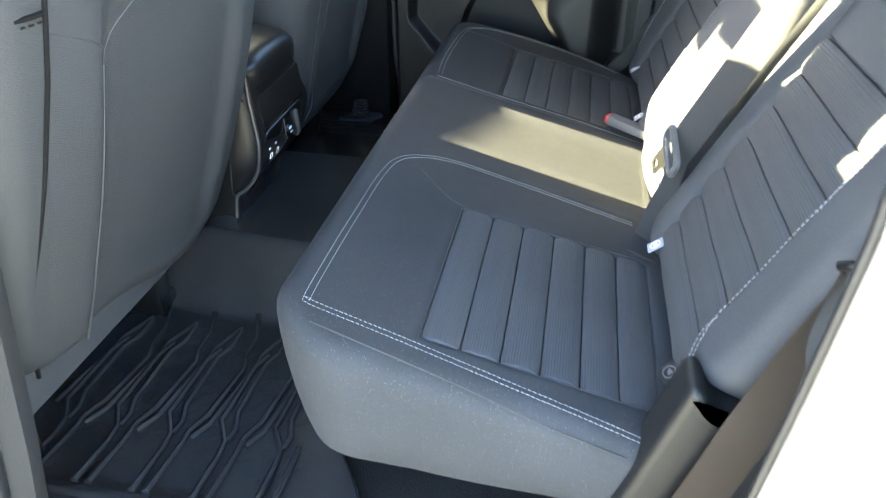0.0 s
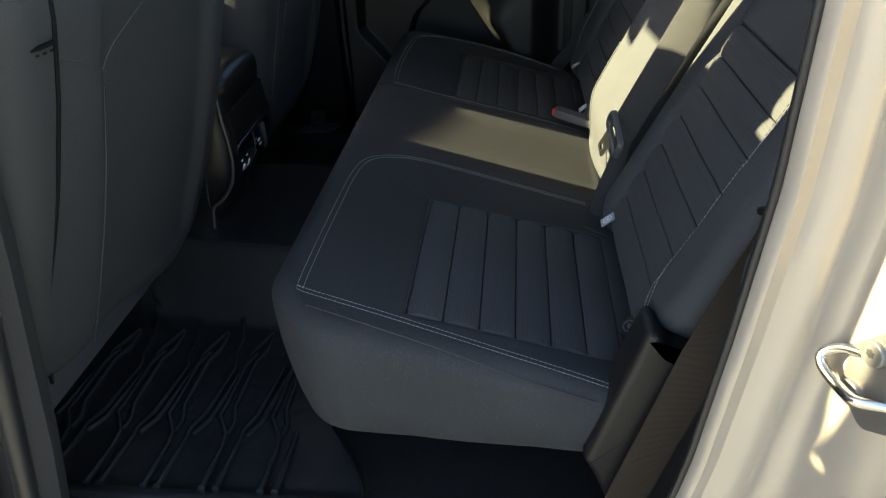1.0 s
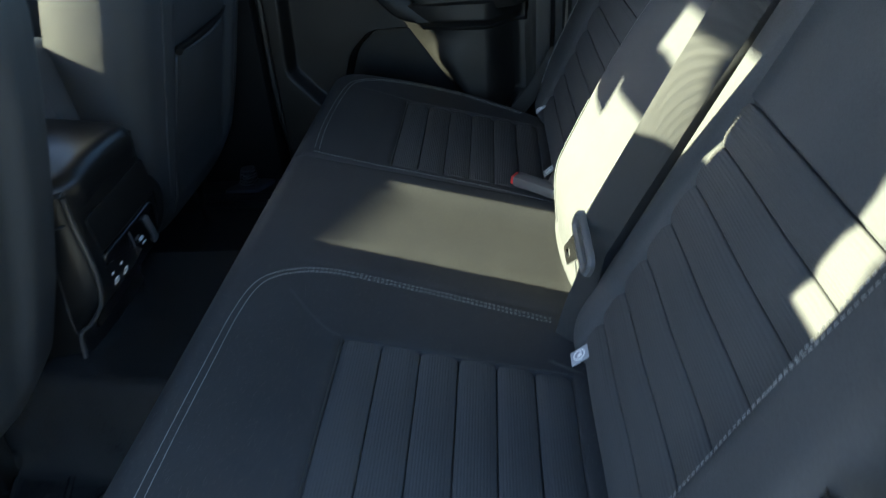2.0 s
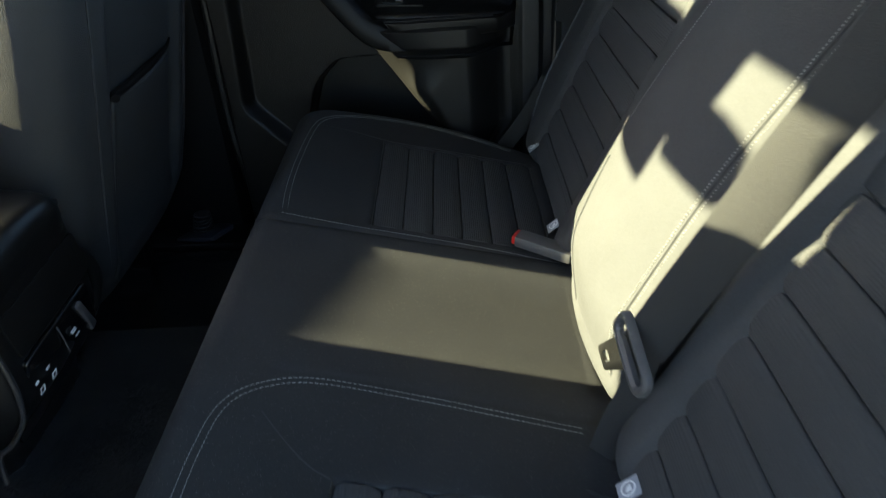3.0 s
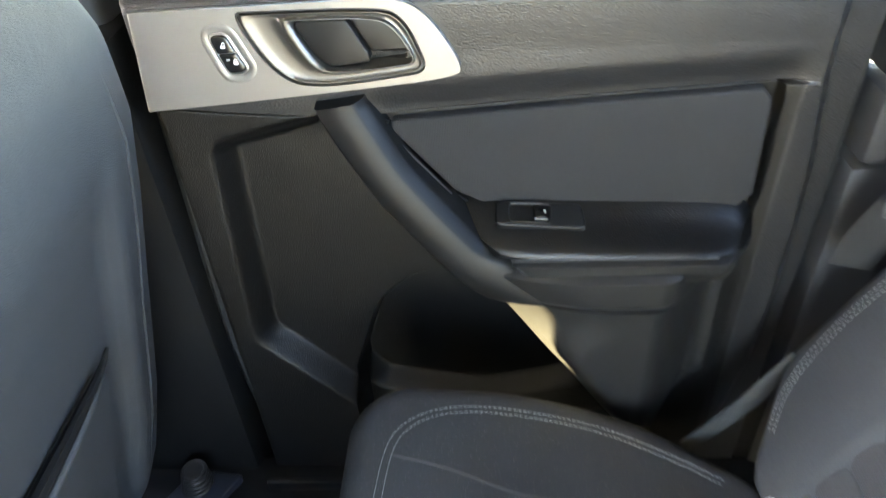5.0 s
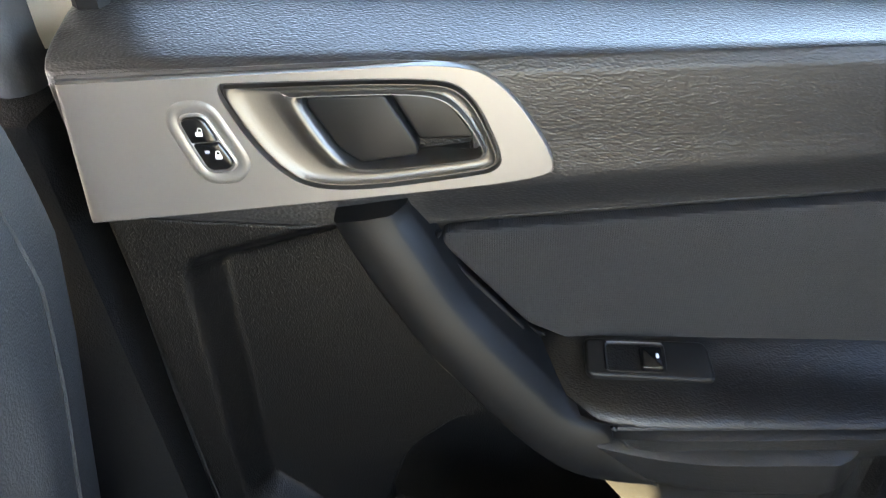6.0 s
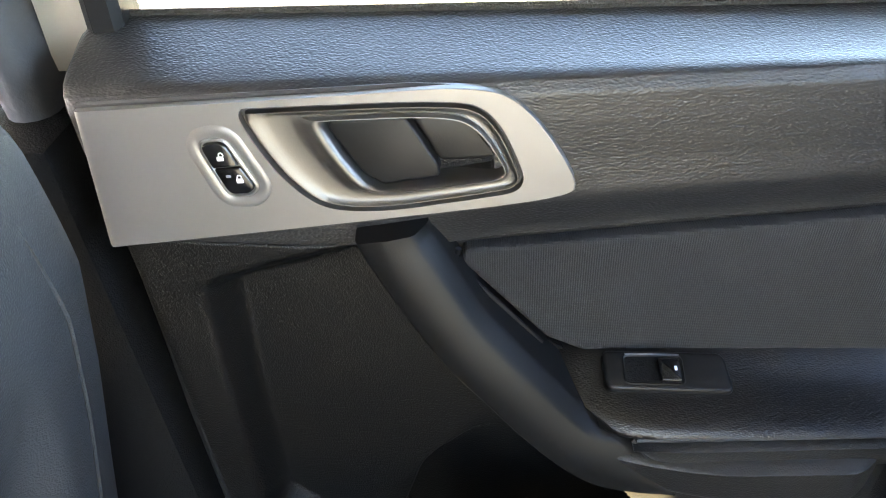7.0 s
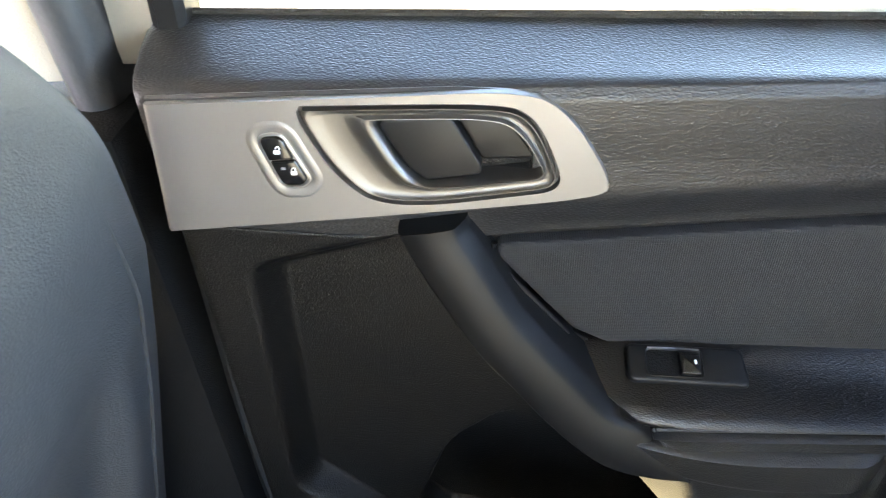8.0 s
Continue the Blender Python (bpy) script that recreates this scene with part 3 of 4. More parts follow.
    # hidden block in front of the backrest, sized to trim the cushion's sun patch
    part("sun_blocker", pad(lambda a, b, d: (b - 0.2 * (d - 0.35), yc + flip * a, d), 0.20, blocker[0], -0.76, -0.60, 0.03, lambda a, b: blocker[1], 0.03, 0.3, 0.012), fabric, seat)
    part("headrest", pad(lambda a, b, d: (-0.52 + d, yc + head + a, b), -0.115, 0.115, high - 0.05, high + 0.2, 0.05, lambda a, b: 0.0, 0.035, 0.09, 0.012), fabric, seat)
    return seat, place, top, shape


near_seat, near_place, near_face, near_bend = front_seat("front_seat", 0.745, 1, "grey vinyl-backed front driver seat with piped seam", 0.032, 0.28, 0.80, 0.045, 0.19, 0.06, 0.085, 0.09, (0.337, 0.62))
far_seat, far_place, far_face, far_bend = front_seat("front_seat", 1.568, -1, "grey vinyl-backed front passenger seat with map pocket", 0.0, 0.268)



def seat_line(place, face, bend, pts, lift, n=50):
    out = []
    for p in spline([(a, b, 0) for a, b in pts], n):
        a, b = bend(p.x, p.y)
        out.append(place(a, b, face(p.x, p.y) + lift))
    return out


# piped seams of the driver seat's back, and the map pocket on the passenger's
part("piping", tube(seat_line(near_place, near_face, near_bend, [(-0.222, 0.77), (-0.219, 0.65), (-0.222, 0.58), (-0.231, 0.48), (-0.242, 0.36), (-0.246, 0.27), (-0.240, 0.205)], 0.0001), 0.0026, 6), deep_black, near_seat, "black piped seam")
for pts in ([(-0.218, 0.604), (-0.18, 0.59), (-0.15, 0.572), (-0.143, 0.55)], [(-0.156, 0.56), (-0.158, 0.48), (-0.160, 0.36), (-0.162, 0.28), (-0.166, 0.215)], [(-0.143, 0.55), (-0.12, 0.585), (-0.06, 0.62), (0.04, 0.66), (0.13, 0.70), (0.2, 0.72)]):
    part("seam", tube(seat_line(near_place, near_face, near_bend, pts, -0.0004), 0.0014, 6), fabric_front, near_seat, "sunk seam")
drop = lambda a: 0.05 - math.sqrt(max(0.0, 0.0025 - max(0.0, abs(a) - 0.23) ** 2))
on_flank = lambda a, b, d: near_place(*near_bend(a, b), near_face(a, b) - drop(a) + d)
flank = [on_flank(p.x, p.y, 0.003) for p in spline([(-0.277, 0.603, 0), (-0.265, 0.609, 0), (-0.25, 0.616, 0), (-0.224, 0.622, 0)], 24)]
part("seam", tube(flank, 0.0026, 6), deep_black, near_seat, "dark sewn seam")
part("seam", stitches([(p[0], p[1], p[2] - 0.006) for p in flank], lambda p: (0.7, -0.7, 0.1), 0.0045, 0.003, 0.0016, 0.0008), deep_black, near_seat, "dark stitched seam")
part("tag", slab([(-0.2785, 0.577), (-0.268, 0.580), (-0.268, 0.586), (-0.2785, 0.583)], on_flank, 0.002, 0.004, 0.0003), white_print, near_seat, "small white sewn tag")
pocket_top = lambda a, b: far_face(a, b) + 0.004 + 0.016 * float(ease(0.30, 0.47, b)) * (1 - 0.7 * ((a - 0.022) / 0.128) ** 2)
part("map_pocket", pad(far_place, -0.106, 0.15, 0.16, 0.470, 0.02, pocket_top, 0.005, 0.022, 0.008, 0.0), fabric_front, far_seat, "grey map pocket")
# solid dark tube in place of the shaded opening
part("mouth_shade", tube(seat_line(far_place, far_face, far_bend, [(-0.108, 0.488), (-0.09, 0.479), (-0.04, 0.475), (0.03, 0.473), (0.1, 0.473), (0.148, 0.473)], 0.010), [0.0015 + 0.005 * min(1.0, k / 26) for k in range(50)], 8), deep_black, far_seat, "dark tube drawn as the shade in the pocket's mouth")
for pts in ([(-0.20, 0.80), (-0.2, 0.6), (-0.195, 0.45), (-0.19, 0.2)], [(0.20, 0.80), (0.2, 0.6), (0.195, 0.45), (0.19, 0.2)]):
    part("piping", tube(seat_line(far_place, far_face, far_bend, pts, 0.0005), 0.0018, 6), fabric_front, far_seat, "seam")

# ---- far rear door ----
PROFILE_S = [-0.10, 0.0, 0.56, 0.61, 0.64, 0.66, 0.678, 0.693, 0.702, 0.709, 0.715, 0.721, 0.726, 0.731]
PROFILE_Z = [-0.10, 0.0, 0.56, 0.61, 0.64, 0.66, 0.686, 0.7045, 0.7120, 0.7160, 0.7195, 0.7240, 0.7288, 0.7335]
PROFILE_Y = [1.885, 1.88, 1.878, 1.876, 1.8752, 1.8758, 1.8750, 1.8752, 1.8790, 1.8860, 1.8970, 1.9150, 1.9360, 1.957]


def door_y(z):
    return float(np.interp(z, PROFILE_Z, PROFILE_Y))


RECESS = [(-0.425, 0.565), (-0.30, 0.60), (-0.10, 0.40), (0.115, 0.40), (0.118, 0.22), (0.06, 0.15), (-0.16, 0.09), (-0.30, 0.125), (-0.437, 0.28)]
CAVE = [(-0.235, 0.367), (-0.08, 0.372), (0.06, 0.179), (0.05, 0.06), (-0.33, 0.06), (-0.325, 0.20), (-0.285, 0.32)]
REAR_BULGE = [(-0.24, 0.46), (0.118, 0.46), (0.122, 0.22), (0.06, 0.14), (-0.10, 0.14)]
TOP_RECESS = [(-0.275, 0.65), (0.130, 0.65), (0.136, 0.50), (0.125, 0.38), (-0.10, 0.38), (-0.262, 0.59)]
REAR_EDGE = [(0.160, 0.78), (0.30, 0.78), (0.30, -0.1), (0.10, -0.1), (0.157, 0.14), (0.173, 0.243), (0.178, 0.35), (0.178, 0.431), (0.174, 0.524), (0.162, 0.62)]

RECESS = rounded(RECESS, [0.03, 0.02, 0.02, 0.02, 0.05, 0.05, 0.05, 0.03, 0.05])
CAVE = rounded(CAVE, [0.05, 0.02, 0.03, 0.02, 0.02, 0.06, 0.08])
REAR_EDGE = rounded(REAR_EDGE, [0.005, 0.005, 0.005, 0.005, 0.03, 0.05, 0.05, 0.05, 0.05, 0.05])
door = thing("rear_door", (-0.15, 1.9, -0.05), "black grained rear door trim with silver handle plate, shut", "car door")
us = np.linspace(-0.475, 0.205, 300)
arc = np.r_[np.linspace(-0.06, 0.598, 290), np.linspace(0.5995, 0.611, 17), np.linspace(0.6125, 0.66, 24), np.linspace(0.662, 0.731, 46)]
gx, ga = np.meshgrid(us, arc)
shelf = np.interp(gx, [-0.475, -0.40, -0.30, -0.238, -0.07, 0.03, 0.15], [0.612, 0.604, 0.596, 0.5945, 0.6058, 0.6115, 0.618])
gz = np.interp(ga, PROFILE_S, PROFILE_Z) + (shelf - 0.605) * ease(0.48, 0.57, ga) * ease(0.70, 0.65, ga)
sag = 0.014 * np.clip((gx + 0.43) / 0.43, 0, 1.3) * ease(0.700, 0.731, ga)
gy = np.interp(ga + gz - np.interp(ga, PROFILE_S, PROFILE_Z), PROFILE_S, PROFILE_Y)
gy = gy + 0.028 * ease(0.005, -0.022, poly_distance(gx, gz, RECESS))
lead = (gx + 0.136) * 0.828 + (gz - 0.379) * 0.561
curl = 1 - (1 - np.clip(lead / (0.028 + 0.014 * ease(0.2, 0.31, gz) + 0.075 * ease(0.30, 0.375, gz)), 0, 1)) ** 2
gy = gy - ease(0.0, -0.024, poly_distance(gx, gz, REAR_BULGE)) * ease(-0.001, 0.0015, lead) * (0.054 + 0.036 * curl) * (1 - 0.75 * ease(0.03, 0.118, gx))
gy = gy + 0.009 * ease(0.642, 0.607, ga) * ease(0.6025, 0.6055, ga) * ease(0.165, 0.12, gx) * ease(-0.29, -0.2, gx)
gy = gy + (0.004 * ease(0.6068, 0.6035, ga) + 0.003 * np.exp(-((ga - 0.6042) / 0.0016) ** 2)) * ease(0.15, 0.135, gx)
gy = gy + 0.055 * ease(0.0, -0.012, poly_distance(gx, gz, CAVE)) * ease(0.001, -0.0015, lead)
gy = gy + 0.012 * ease(0.002, -0.004, poly_distance(gx, gz, TOP_RECESS)) * (gz > 0.38) * ease(0.6068, 0.6035, ga)
gy = gy + 0.016 * ease(0.0, -0.012, poly_distance(gx, gz, REAR_EDGE))
HOLE = [(-0.33, 0.697), (-0.243, 0.697), (-0.22, 0.68), (-0.215, 0.655), (-0.30, 0.645)]
gy = gy + 0.035 * ease(0.0, -0.004, poly_distance(gx, gz, HOLE))
gy = gy + 0.03 * ease(0.012, 0.0, gx + 0.475) ** 2
flare = 0.006 * ease(0.69, 0.725, ga) * ease(-0.40, -0.475, gx)
pts = np.stack([gx - flare, gy, gz - sag], -1).reshape(-1, 3)
w = len(us)
cells = [[j * w + i, j * w + i + 1, (j + 1) * w + i + 1, (j + 1) * w + i] for j in range(len(arc) - 1) for i in range(w - 1)]
hard = ((ga < 0.603) & (gx < 0.145)).reshape(-1)
# the bulge is split off so that it can carry the lit colour
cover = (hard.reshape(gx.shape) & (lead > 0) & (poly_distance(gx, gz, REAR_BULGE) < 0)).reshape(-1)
for name, faces, mat, note in (("upper_panel", [c for c in cells if not hard[c[0]]], grained, "black grained padded trim"), ("lower_panel", [c for c in cells if hard[c[0]] and not cover[c[0]]], dull_black, "dull black hard lower trim with pocket"), ("pocket_lit_front", [c for c in cells if cover[c[0]]], lit_black, "curved pocket front in a lighter, lit copy of the trim")):
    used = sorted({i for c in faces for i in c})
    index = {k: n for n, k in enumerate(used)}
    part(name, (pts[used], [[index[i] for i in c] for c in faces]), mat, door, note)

on_plate = lambda a, b, d: (a, 1.8705 + 0.09 * (b - 0.615) - d, b)
part("door_shell", join(box(-0.53, 0.25, 1.986, 2.04, -0.14, 0.72, 0.012)), paint, door, "silver painted outer door shell")
part("door_edge", box(-0.478, -0.462, 1.914, 1.98, -0.1, 0.70, 0.004), dull_black, door, "black door edge")
part("door_edge", box(0.19, 0.21, 1.905, 1.98, -0.1, 0.70, 0.004), dull_black, door, "black door edge")
insert = [(-0.238, 0.588), (-0.07, 0.5997), (0.03, 0.6057), (0.114, 0.611), (0.123, 0.600), (0.129, 0.49), (0.112, 0.47), (-0.12, 0.47), (-0.179, 0.503), (-0.238, 0.577)]
part("fabric_panel", slab(rounded(insert, [0.006, 0.3, 0.3, 0.008, 0.01, 0.01, 0.01, 0.01, 0.02, 0.006]), lambda a, b, d: (a, door_y(b) - d + 0.016, b), -0.002, 0.012, 0.0035), fabric_door, door, "charcoal knit fabric panel")

# silver plate with the handle
plate = [(-0.460, 0.7075)] + softened([(-0.30, 0.7108), (-0.232, 0.7130), (-0.199, 0.7045), (-0.164, 0.650), (-0.171, 0.6390), (-0.30, 0.628)], 4, False) + [(-0.466, 0.6145)]
surround = softened([(-0.364, 0.7025), (-0.355, 0.7025), (-0.242, 0.7028), (-0.218, 0.696), (-0.2010, 0.657), (-0.2025, 0.6485), (-0.214, 0.6455), (-0.311, 0.6345), (-0.341, 0.656)])
plate_part = part("handle_plate", between(plate, inset(surround, -0.0030), [(0.0, -0.004), (0.0, 0.0066), (0.012, 0.0078), (0.03, 0.0082), (0.045, 0.0082), (0.06, 0.0082), (0.98, 0.0082), (1.0, 0.0082), (1.0, 0.0)], on_plate, 200, False), satin, door, "satin silver handle plate")
part("shadow_gap", between(inset(surround, -0.0034), inset(surround, 0.001), [(0.0, 0.002), (1.0, 0.002)], on_plate, 120, False), black_print, plate_part, "black gap round the handle")
mouth = softened([(-0.3185, 0.6955), (-0.310, 0.6960), (-0.243, 0.6960), (-0.226, 0.6875), (-0.2100, 0.6615), (-0.2115, 0.6560), (-0.222, 0.6545), (-0.283, 0.6485), (-0.298, 0.657)])
bezel_steps = [(0.0, 0.001), (0.0, 0.0076), (0.03, 0.0086), (0.08, 0.0086), (0.14, 0.0074), (0.3, 0.0066), (0.55, 0.0060), (0.70, 0.0066), (0.78, 0.0086), (0.85, 0.0100), (0.92, 0.0101), (0.97, 0.0090), (1.0, 0.0070), (1.0, -0.012)]
part("handle_bezel", between(surround, mouth, bezel_steps, on_plate, 130, False), bright_satin, plate_part, "satin chrome bowl round the lever")
part("bowl", slab(mouth, on_plate, -0.014, -0.010, 0.001), dull_black, plate_part, "dark bowl behind the lever")
lever = rounded([(-0.3165, 0.6935), (-0.2675, 0.6940), (-0.250, 0.663), (-0.2485, 0.6545), (-0.285, 0.6505), (-0.297, 0.660)], 0.005)
part("lever", slab(lever, on_plate, -0.01, 0.0035, 0.0018), soft_black, plate_part, "black release lever")
part("bowl_edge", slab(rounded([(-0.267, 0.6940), (-0.243, 0.6940), (-0.229, 0.6845), (-0.212, 0.661), (-0.249, 0.661)], 0.004), on_plate, -0.011, -0.004, 0.002), soft_black, plate_part, "dark grey bowl beside the lever")

# black tube painted in as the shadow line of the gap
part("plate_gap_shade", tube([on_plate(a, b + 0.0012, 0.0015) for a, b in ((-0.46, 0.7075), (-0.36, 0.709), (-0.262, 0.7105), (-0.235, 0.7082), (-0.215, 0.7035))], 0.0022, 6), black_print, plate_part, "black line drawn as the shadowed gap above the plate")
lock = rounded([(-0.392, 0.6865), (-0.375, 0.6875), (-0.3605, 0.655), (-0.366, 0.6505), (-0.379, 0.650)], [0.006, 0.008, 0.006, 0.004, 0.008])
lock_part = part("lock_switch", between(inset(lock, -0.0014), inset(lock, 0.001), [(0.0, 0.006), (0.2, 0.0092), (0.6, 0.0096), (1.0, 0.0086), (1.0, 0.006)], on_plate, 60, True), chrome_satin, door, "chrome-rimmed door lock switch")
part("lock_surround", between(inset(lock, -0.0095), inset(lock, -0.0012), [(0.0, 0.0079), (0.2, 0.0088), (0.4, 0.0090), (0.75, 0.0088), (1.0, 0.0078)], on_plate, 60, False), satin, plate_part)
upper = rounded([(-0.3905, 0.685), (-0.376, 0.686), (-0.3695, 0.6705), (-0.3855, 0.6695)], [0.004, 0.006, 0.001, 0.001])
lower = rounded([(-0.385, 0.6685), (-0.369, 0.6695), (-0.362, 0.6555), (-0.367, 0.652), (-0.3785, 0.6515)], [0.001, 0.001, 0.005, 0.003, 0.006])
for name, shape in (("unlock_button", upper), ("lock_button", lower)):
    part(name, slab(shape, on_plate, 0.005, 0.0105, 0.0012), gloss_black, lock_part, "black button with a white padlock")


def padlock(x, z, swing, s=0.0021):
    body = slab(rounded([(x - s, z - s), (x + s, z - s), (x + s, z + s * 0.35), (x - s, z + s * 0.35)], s * 0.3, 3), on_plate, 0.0100, 0.01075, 0.0001)
    c = [(x + swing + s * 0.65 * math.cos(radians(q)), z + s * 0.5 + s * 1.0 * math.sin(radians(q))) for q in range(0, 181, 20)]
    bow = tube([on_plate(a, b, 0.0106) for a, b in c], s * 0.16, 6)
    return join(body, bow)


part("padlock_mark", padlock(-0.3795, 0.6765, 0.0008), white_print, lock_part, "white open padlock mark")
part("padlock_mark", padlock(-0.3705, 0.6615, 0.0), white_print, lock_part, "white shut padlock mark")
part("indicator", slab(rounded([(-0.3785, 0.6632), (-0.3755, 0.6632), (-0.3755, 0.665), (-0.3785, 0.665)], 0.0003, 2), on_plate, 0.010, 0.0107, 0.0001), label_grey, lock_part)

# pull handle, running down from the plate into the armrest
stations = [(-0.3065, 0.6115, -0.259, 0.6174), (-0.2873, 0.574, -0.250, 0.603), (-0.264, 0.5347, -0.2245, 0.557), (-0.2485, 0.511, -0.206, 0.533), (-0.229, 0.488, -0.188, 0.511),
            (-0.203, 0.4565, -0.168, 0.488), (-0.175, 0.4276, -0.147, 0.466), (-0.150, 0.409, -0.1205, 0.456), (-0.120, 0.4005, -0.101, 0.428), (-0.0855, 0.3985, -0.0845, 0.4005)]
grip_y = lambda z: 1.857 - 0.195 * (0.612 - z)
curve_l = spline([(q[0], grip_y(q[1]), q[1]) for q in stations], 50)
curve_r = spline([(q[2], grip_y(q[3]), q[3]) for q in stations], 50)
rings = []
for p, q in zip(curve_l, curve_r):
    ring = []
    for s, d in ((0.02, 0.05), (0.0, 0.012), (0.01, 0.005), (0.035, 0.0015), (0.08, 0.0), (0.45, -0.0015), (0.76, -0.0005), (0.82, 0.0008), (0.86, 0.003), (0.97, 0.011), (1.0, 0.015), (0.99, 0.06)):
        v = p.lerp(q, s)
        ring.append((v.x, v.y + d, v.z + (0.003 if not rings else 0.0)))
    rings.append(ring)
part("pull_handle", loops(rings), handle_black, door, "smooth black pull handle", 42)
part("handle_joint", tube([(-0.1215, 1.8225, 0.4575), (-0.101, 1.8185, 0.4285), (-0.0825, 1.8165, 0.4005)], 0.0016, 6), black_print, door, "dark joint between handle and fascia")
trough = [(-0.262, 0.603), (-0.243, 0.590), (-0.242, 0.575), (-0.184, 0.503), (-0.15, 0.478), (-0.13, 0.452), (-0.17, 0.455), (-0.21, 0.49), (-0.25, 0.54), (-0.27, 0.588)]
part("pull_lining", slab(trough, lambda a, b, d: (a, door_y(b) + 0.006 - d, b), -0.006, 0.0, 0.001), deep_black, door, "black trough behind the pull handle")
part("trim_lip", tube(spline([(-0.2405, 1.879, 0.592), (-0.2415, 1.879, 0.578), (-0.213, 1.878, 0.5415), (-0.183, 1.877, 0.504)], 24), 0.0022, 8), soft_black, door)


# armrest
ARM = [(1.90, 0.4945), (1.884, 0.4925), (1.872, 0.4885), (1.857, 0.4835), (1.843, 0.4790), (1.832, 0.4755), (1.8245, 0.4720), (1.8198, 0.4672), (1.8185, 0.4625), (1.8205, 0.4585), (1.827, 0.4568), (1.90, 0.455)]


def arm_section(u):
    """One ring of the armrest; its nose runs along the pull handle and its tail curls into the door."""
    out = []
    for y, z in ARM:
        d = max(0.0, 1.885 - y)
        x0 = -0.190 + 0.5 * d + 5.3 * d * d
        x1 = 0.134 - 0.055 * (1 - math.sqrt(max(0.0, 1 - (d / 0.0675) ** 2)))
        x = x0 + (x1 - x0) * u
        fall = 0.105 * max(0.0, x + 0.17) * (z - 0.4568) / 0.036 * min(1.0, 0.35 + d / 0.03) if z > 0.4568 else 0.0
        nose = math.exp(-u * 16)
        tail = math.exp(-(1 - u) * 22)
        z2 = z - fall * 0.9 - (z - 0.462) * (0.35 * nose + 0.45 * tail)
        out.append((x, y + 0.006 * nose + 0.004 * tail, z2))
    return out


steps = np.r_[np.linspace(0, 0.2, 16), np.linspace(0.23, 0.8, 14), np.linspace(0.83, 1.0, 12)]
part("armrest", loops([arm_section(u) for u in steps]), padded, door, "padded black grained armrest", 50)
part("armrest_gap", tube([(x, 1.8225, 0.4560) for x in np.linspace(-0.118, 0.085, 12)], 0.0018, 6), black_print, door, "dark gap under the armrest")


def fascia_section(x):
    r = float(ease(0.135, 0.09, x))
    k = 0.35 + 0.65 * r
    a = max(0.0, min(1.0, (x + 0.122) / 0.037))
    top, low = 0.4545, 0.457 - (0.457 - 0.400 - 0.022 * float(ease(-0.07, 0.10, x))) * a
    return [(x, 1.895 - (1.895 - y) * k, top + (low - top) * w) for y, w in ((1.895, 0.0), (1.820, 0.0), (1.8145, 0.06), (1.8145, 0.3), (1.820, 0.8), (1.826, 0.95), (1.834, 1.0), (1.895, 1.0))]


part("armrest_fascia", loops([fascia_section(x) for x in np.r_[np.linspace(-0.1215, -0.07, 14), np.linspace(-0.06, 0.08, 10), np.linspace(0.09, 0.13, 10)]]), lit_black, door, "dull black fascia under the armrest", 50)

# window switch on the sloping armrest top
SLANT = Vector((0, 0.94, 0.31)).normalized()


def on_arm(a, b, d):
    p = Vector((a, 1.8625, 0.4822 - 0.07 * (a + 0.09))) + SLANT * b + Vector((0, -SLANT.z, SLANT.y)) * d
    return tuple(p)


switch = part("switch_panel", slab(rounded([(-0.138, -0.0145), (-0.0445, -0.0155), (-0.047, 0.0165), (-0.1375, 0.0165)], [0.008, 0.006, 0.008, 0.006]), on_arm, -0.006, 0.0035, 0.003), soft_black, door, "black window switch panel")
part("switch_rim", between(rounded([(-0.1245, -0.0112), (-0.0795, -0.0112), (-0.0785, 0.0132), (-0.1235, 0.0132)], 0.004), rounded([(-0.122, -0.009), (-0.082, -0.009), (-0.081, 0.0105), (-0.1215, 0.0105)], 0.003), [(0, 0.0033), (0.3, 0.0044), (1, 0.0034), (1, 0.001)], on_arm, 48, False), soft_black, switch, "black-rimmed switch recess")
part("switch_well", slab(rounded([(-0.1225, -0.0095), (-0.0815, -0.0095), (-0.0805, 0.011), (-0.122, 0.011)], 0.002), on_arm, 0.003, 0.0037, 0.0001), deep_black, switch)
part("rocker", slab(rounded([(-0.0985, -0.010), (-0.0825, -0.010), (-0.082, 0.008), (-0.0985, 0.008)], 0.002), on_arm, 0.0, 0.0095, 0.0022), gloss_black, switch, "gloss black window rocker")
part("lamp_mark", slab(rounded([(-0.0875, -0.002), (-0.0855, -0.002), (-0.0855, 0.0015), (-0.0875, 0.0015)], 0.0005, 2), on_arm, 0.0094, 0.0099, 0.0001), white_print, switch)

# the rim's lit upper edge, painted as a grey bar
part("rim_highlight", tube([on_arm(-0.121, 0.0128, 0.0038), on_arm(-0.1, 0.0132, 0.004), on_arm(-0.081, 0.0128, 0.0038)], 0.0011, 6), grey_plastic, switch)

# window of the far door
part("window_felt", tube(spline([(-0.45, 1.957, 0.7345), (-0.2, 1.957, 0.7275), (0.2, 1.957, 0.716)], 20), 0.0028, 6), felt, door, "gritty window felt")
pane = part("window_pane", box(-0.475, 0.22, 1.964, 1.968, 0.70, 1.17, 0), glass, door, "tinted side window", 0)
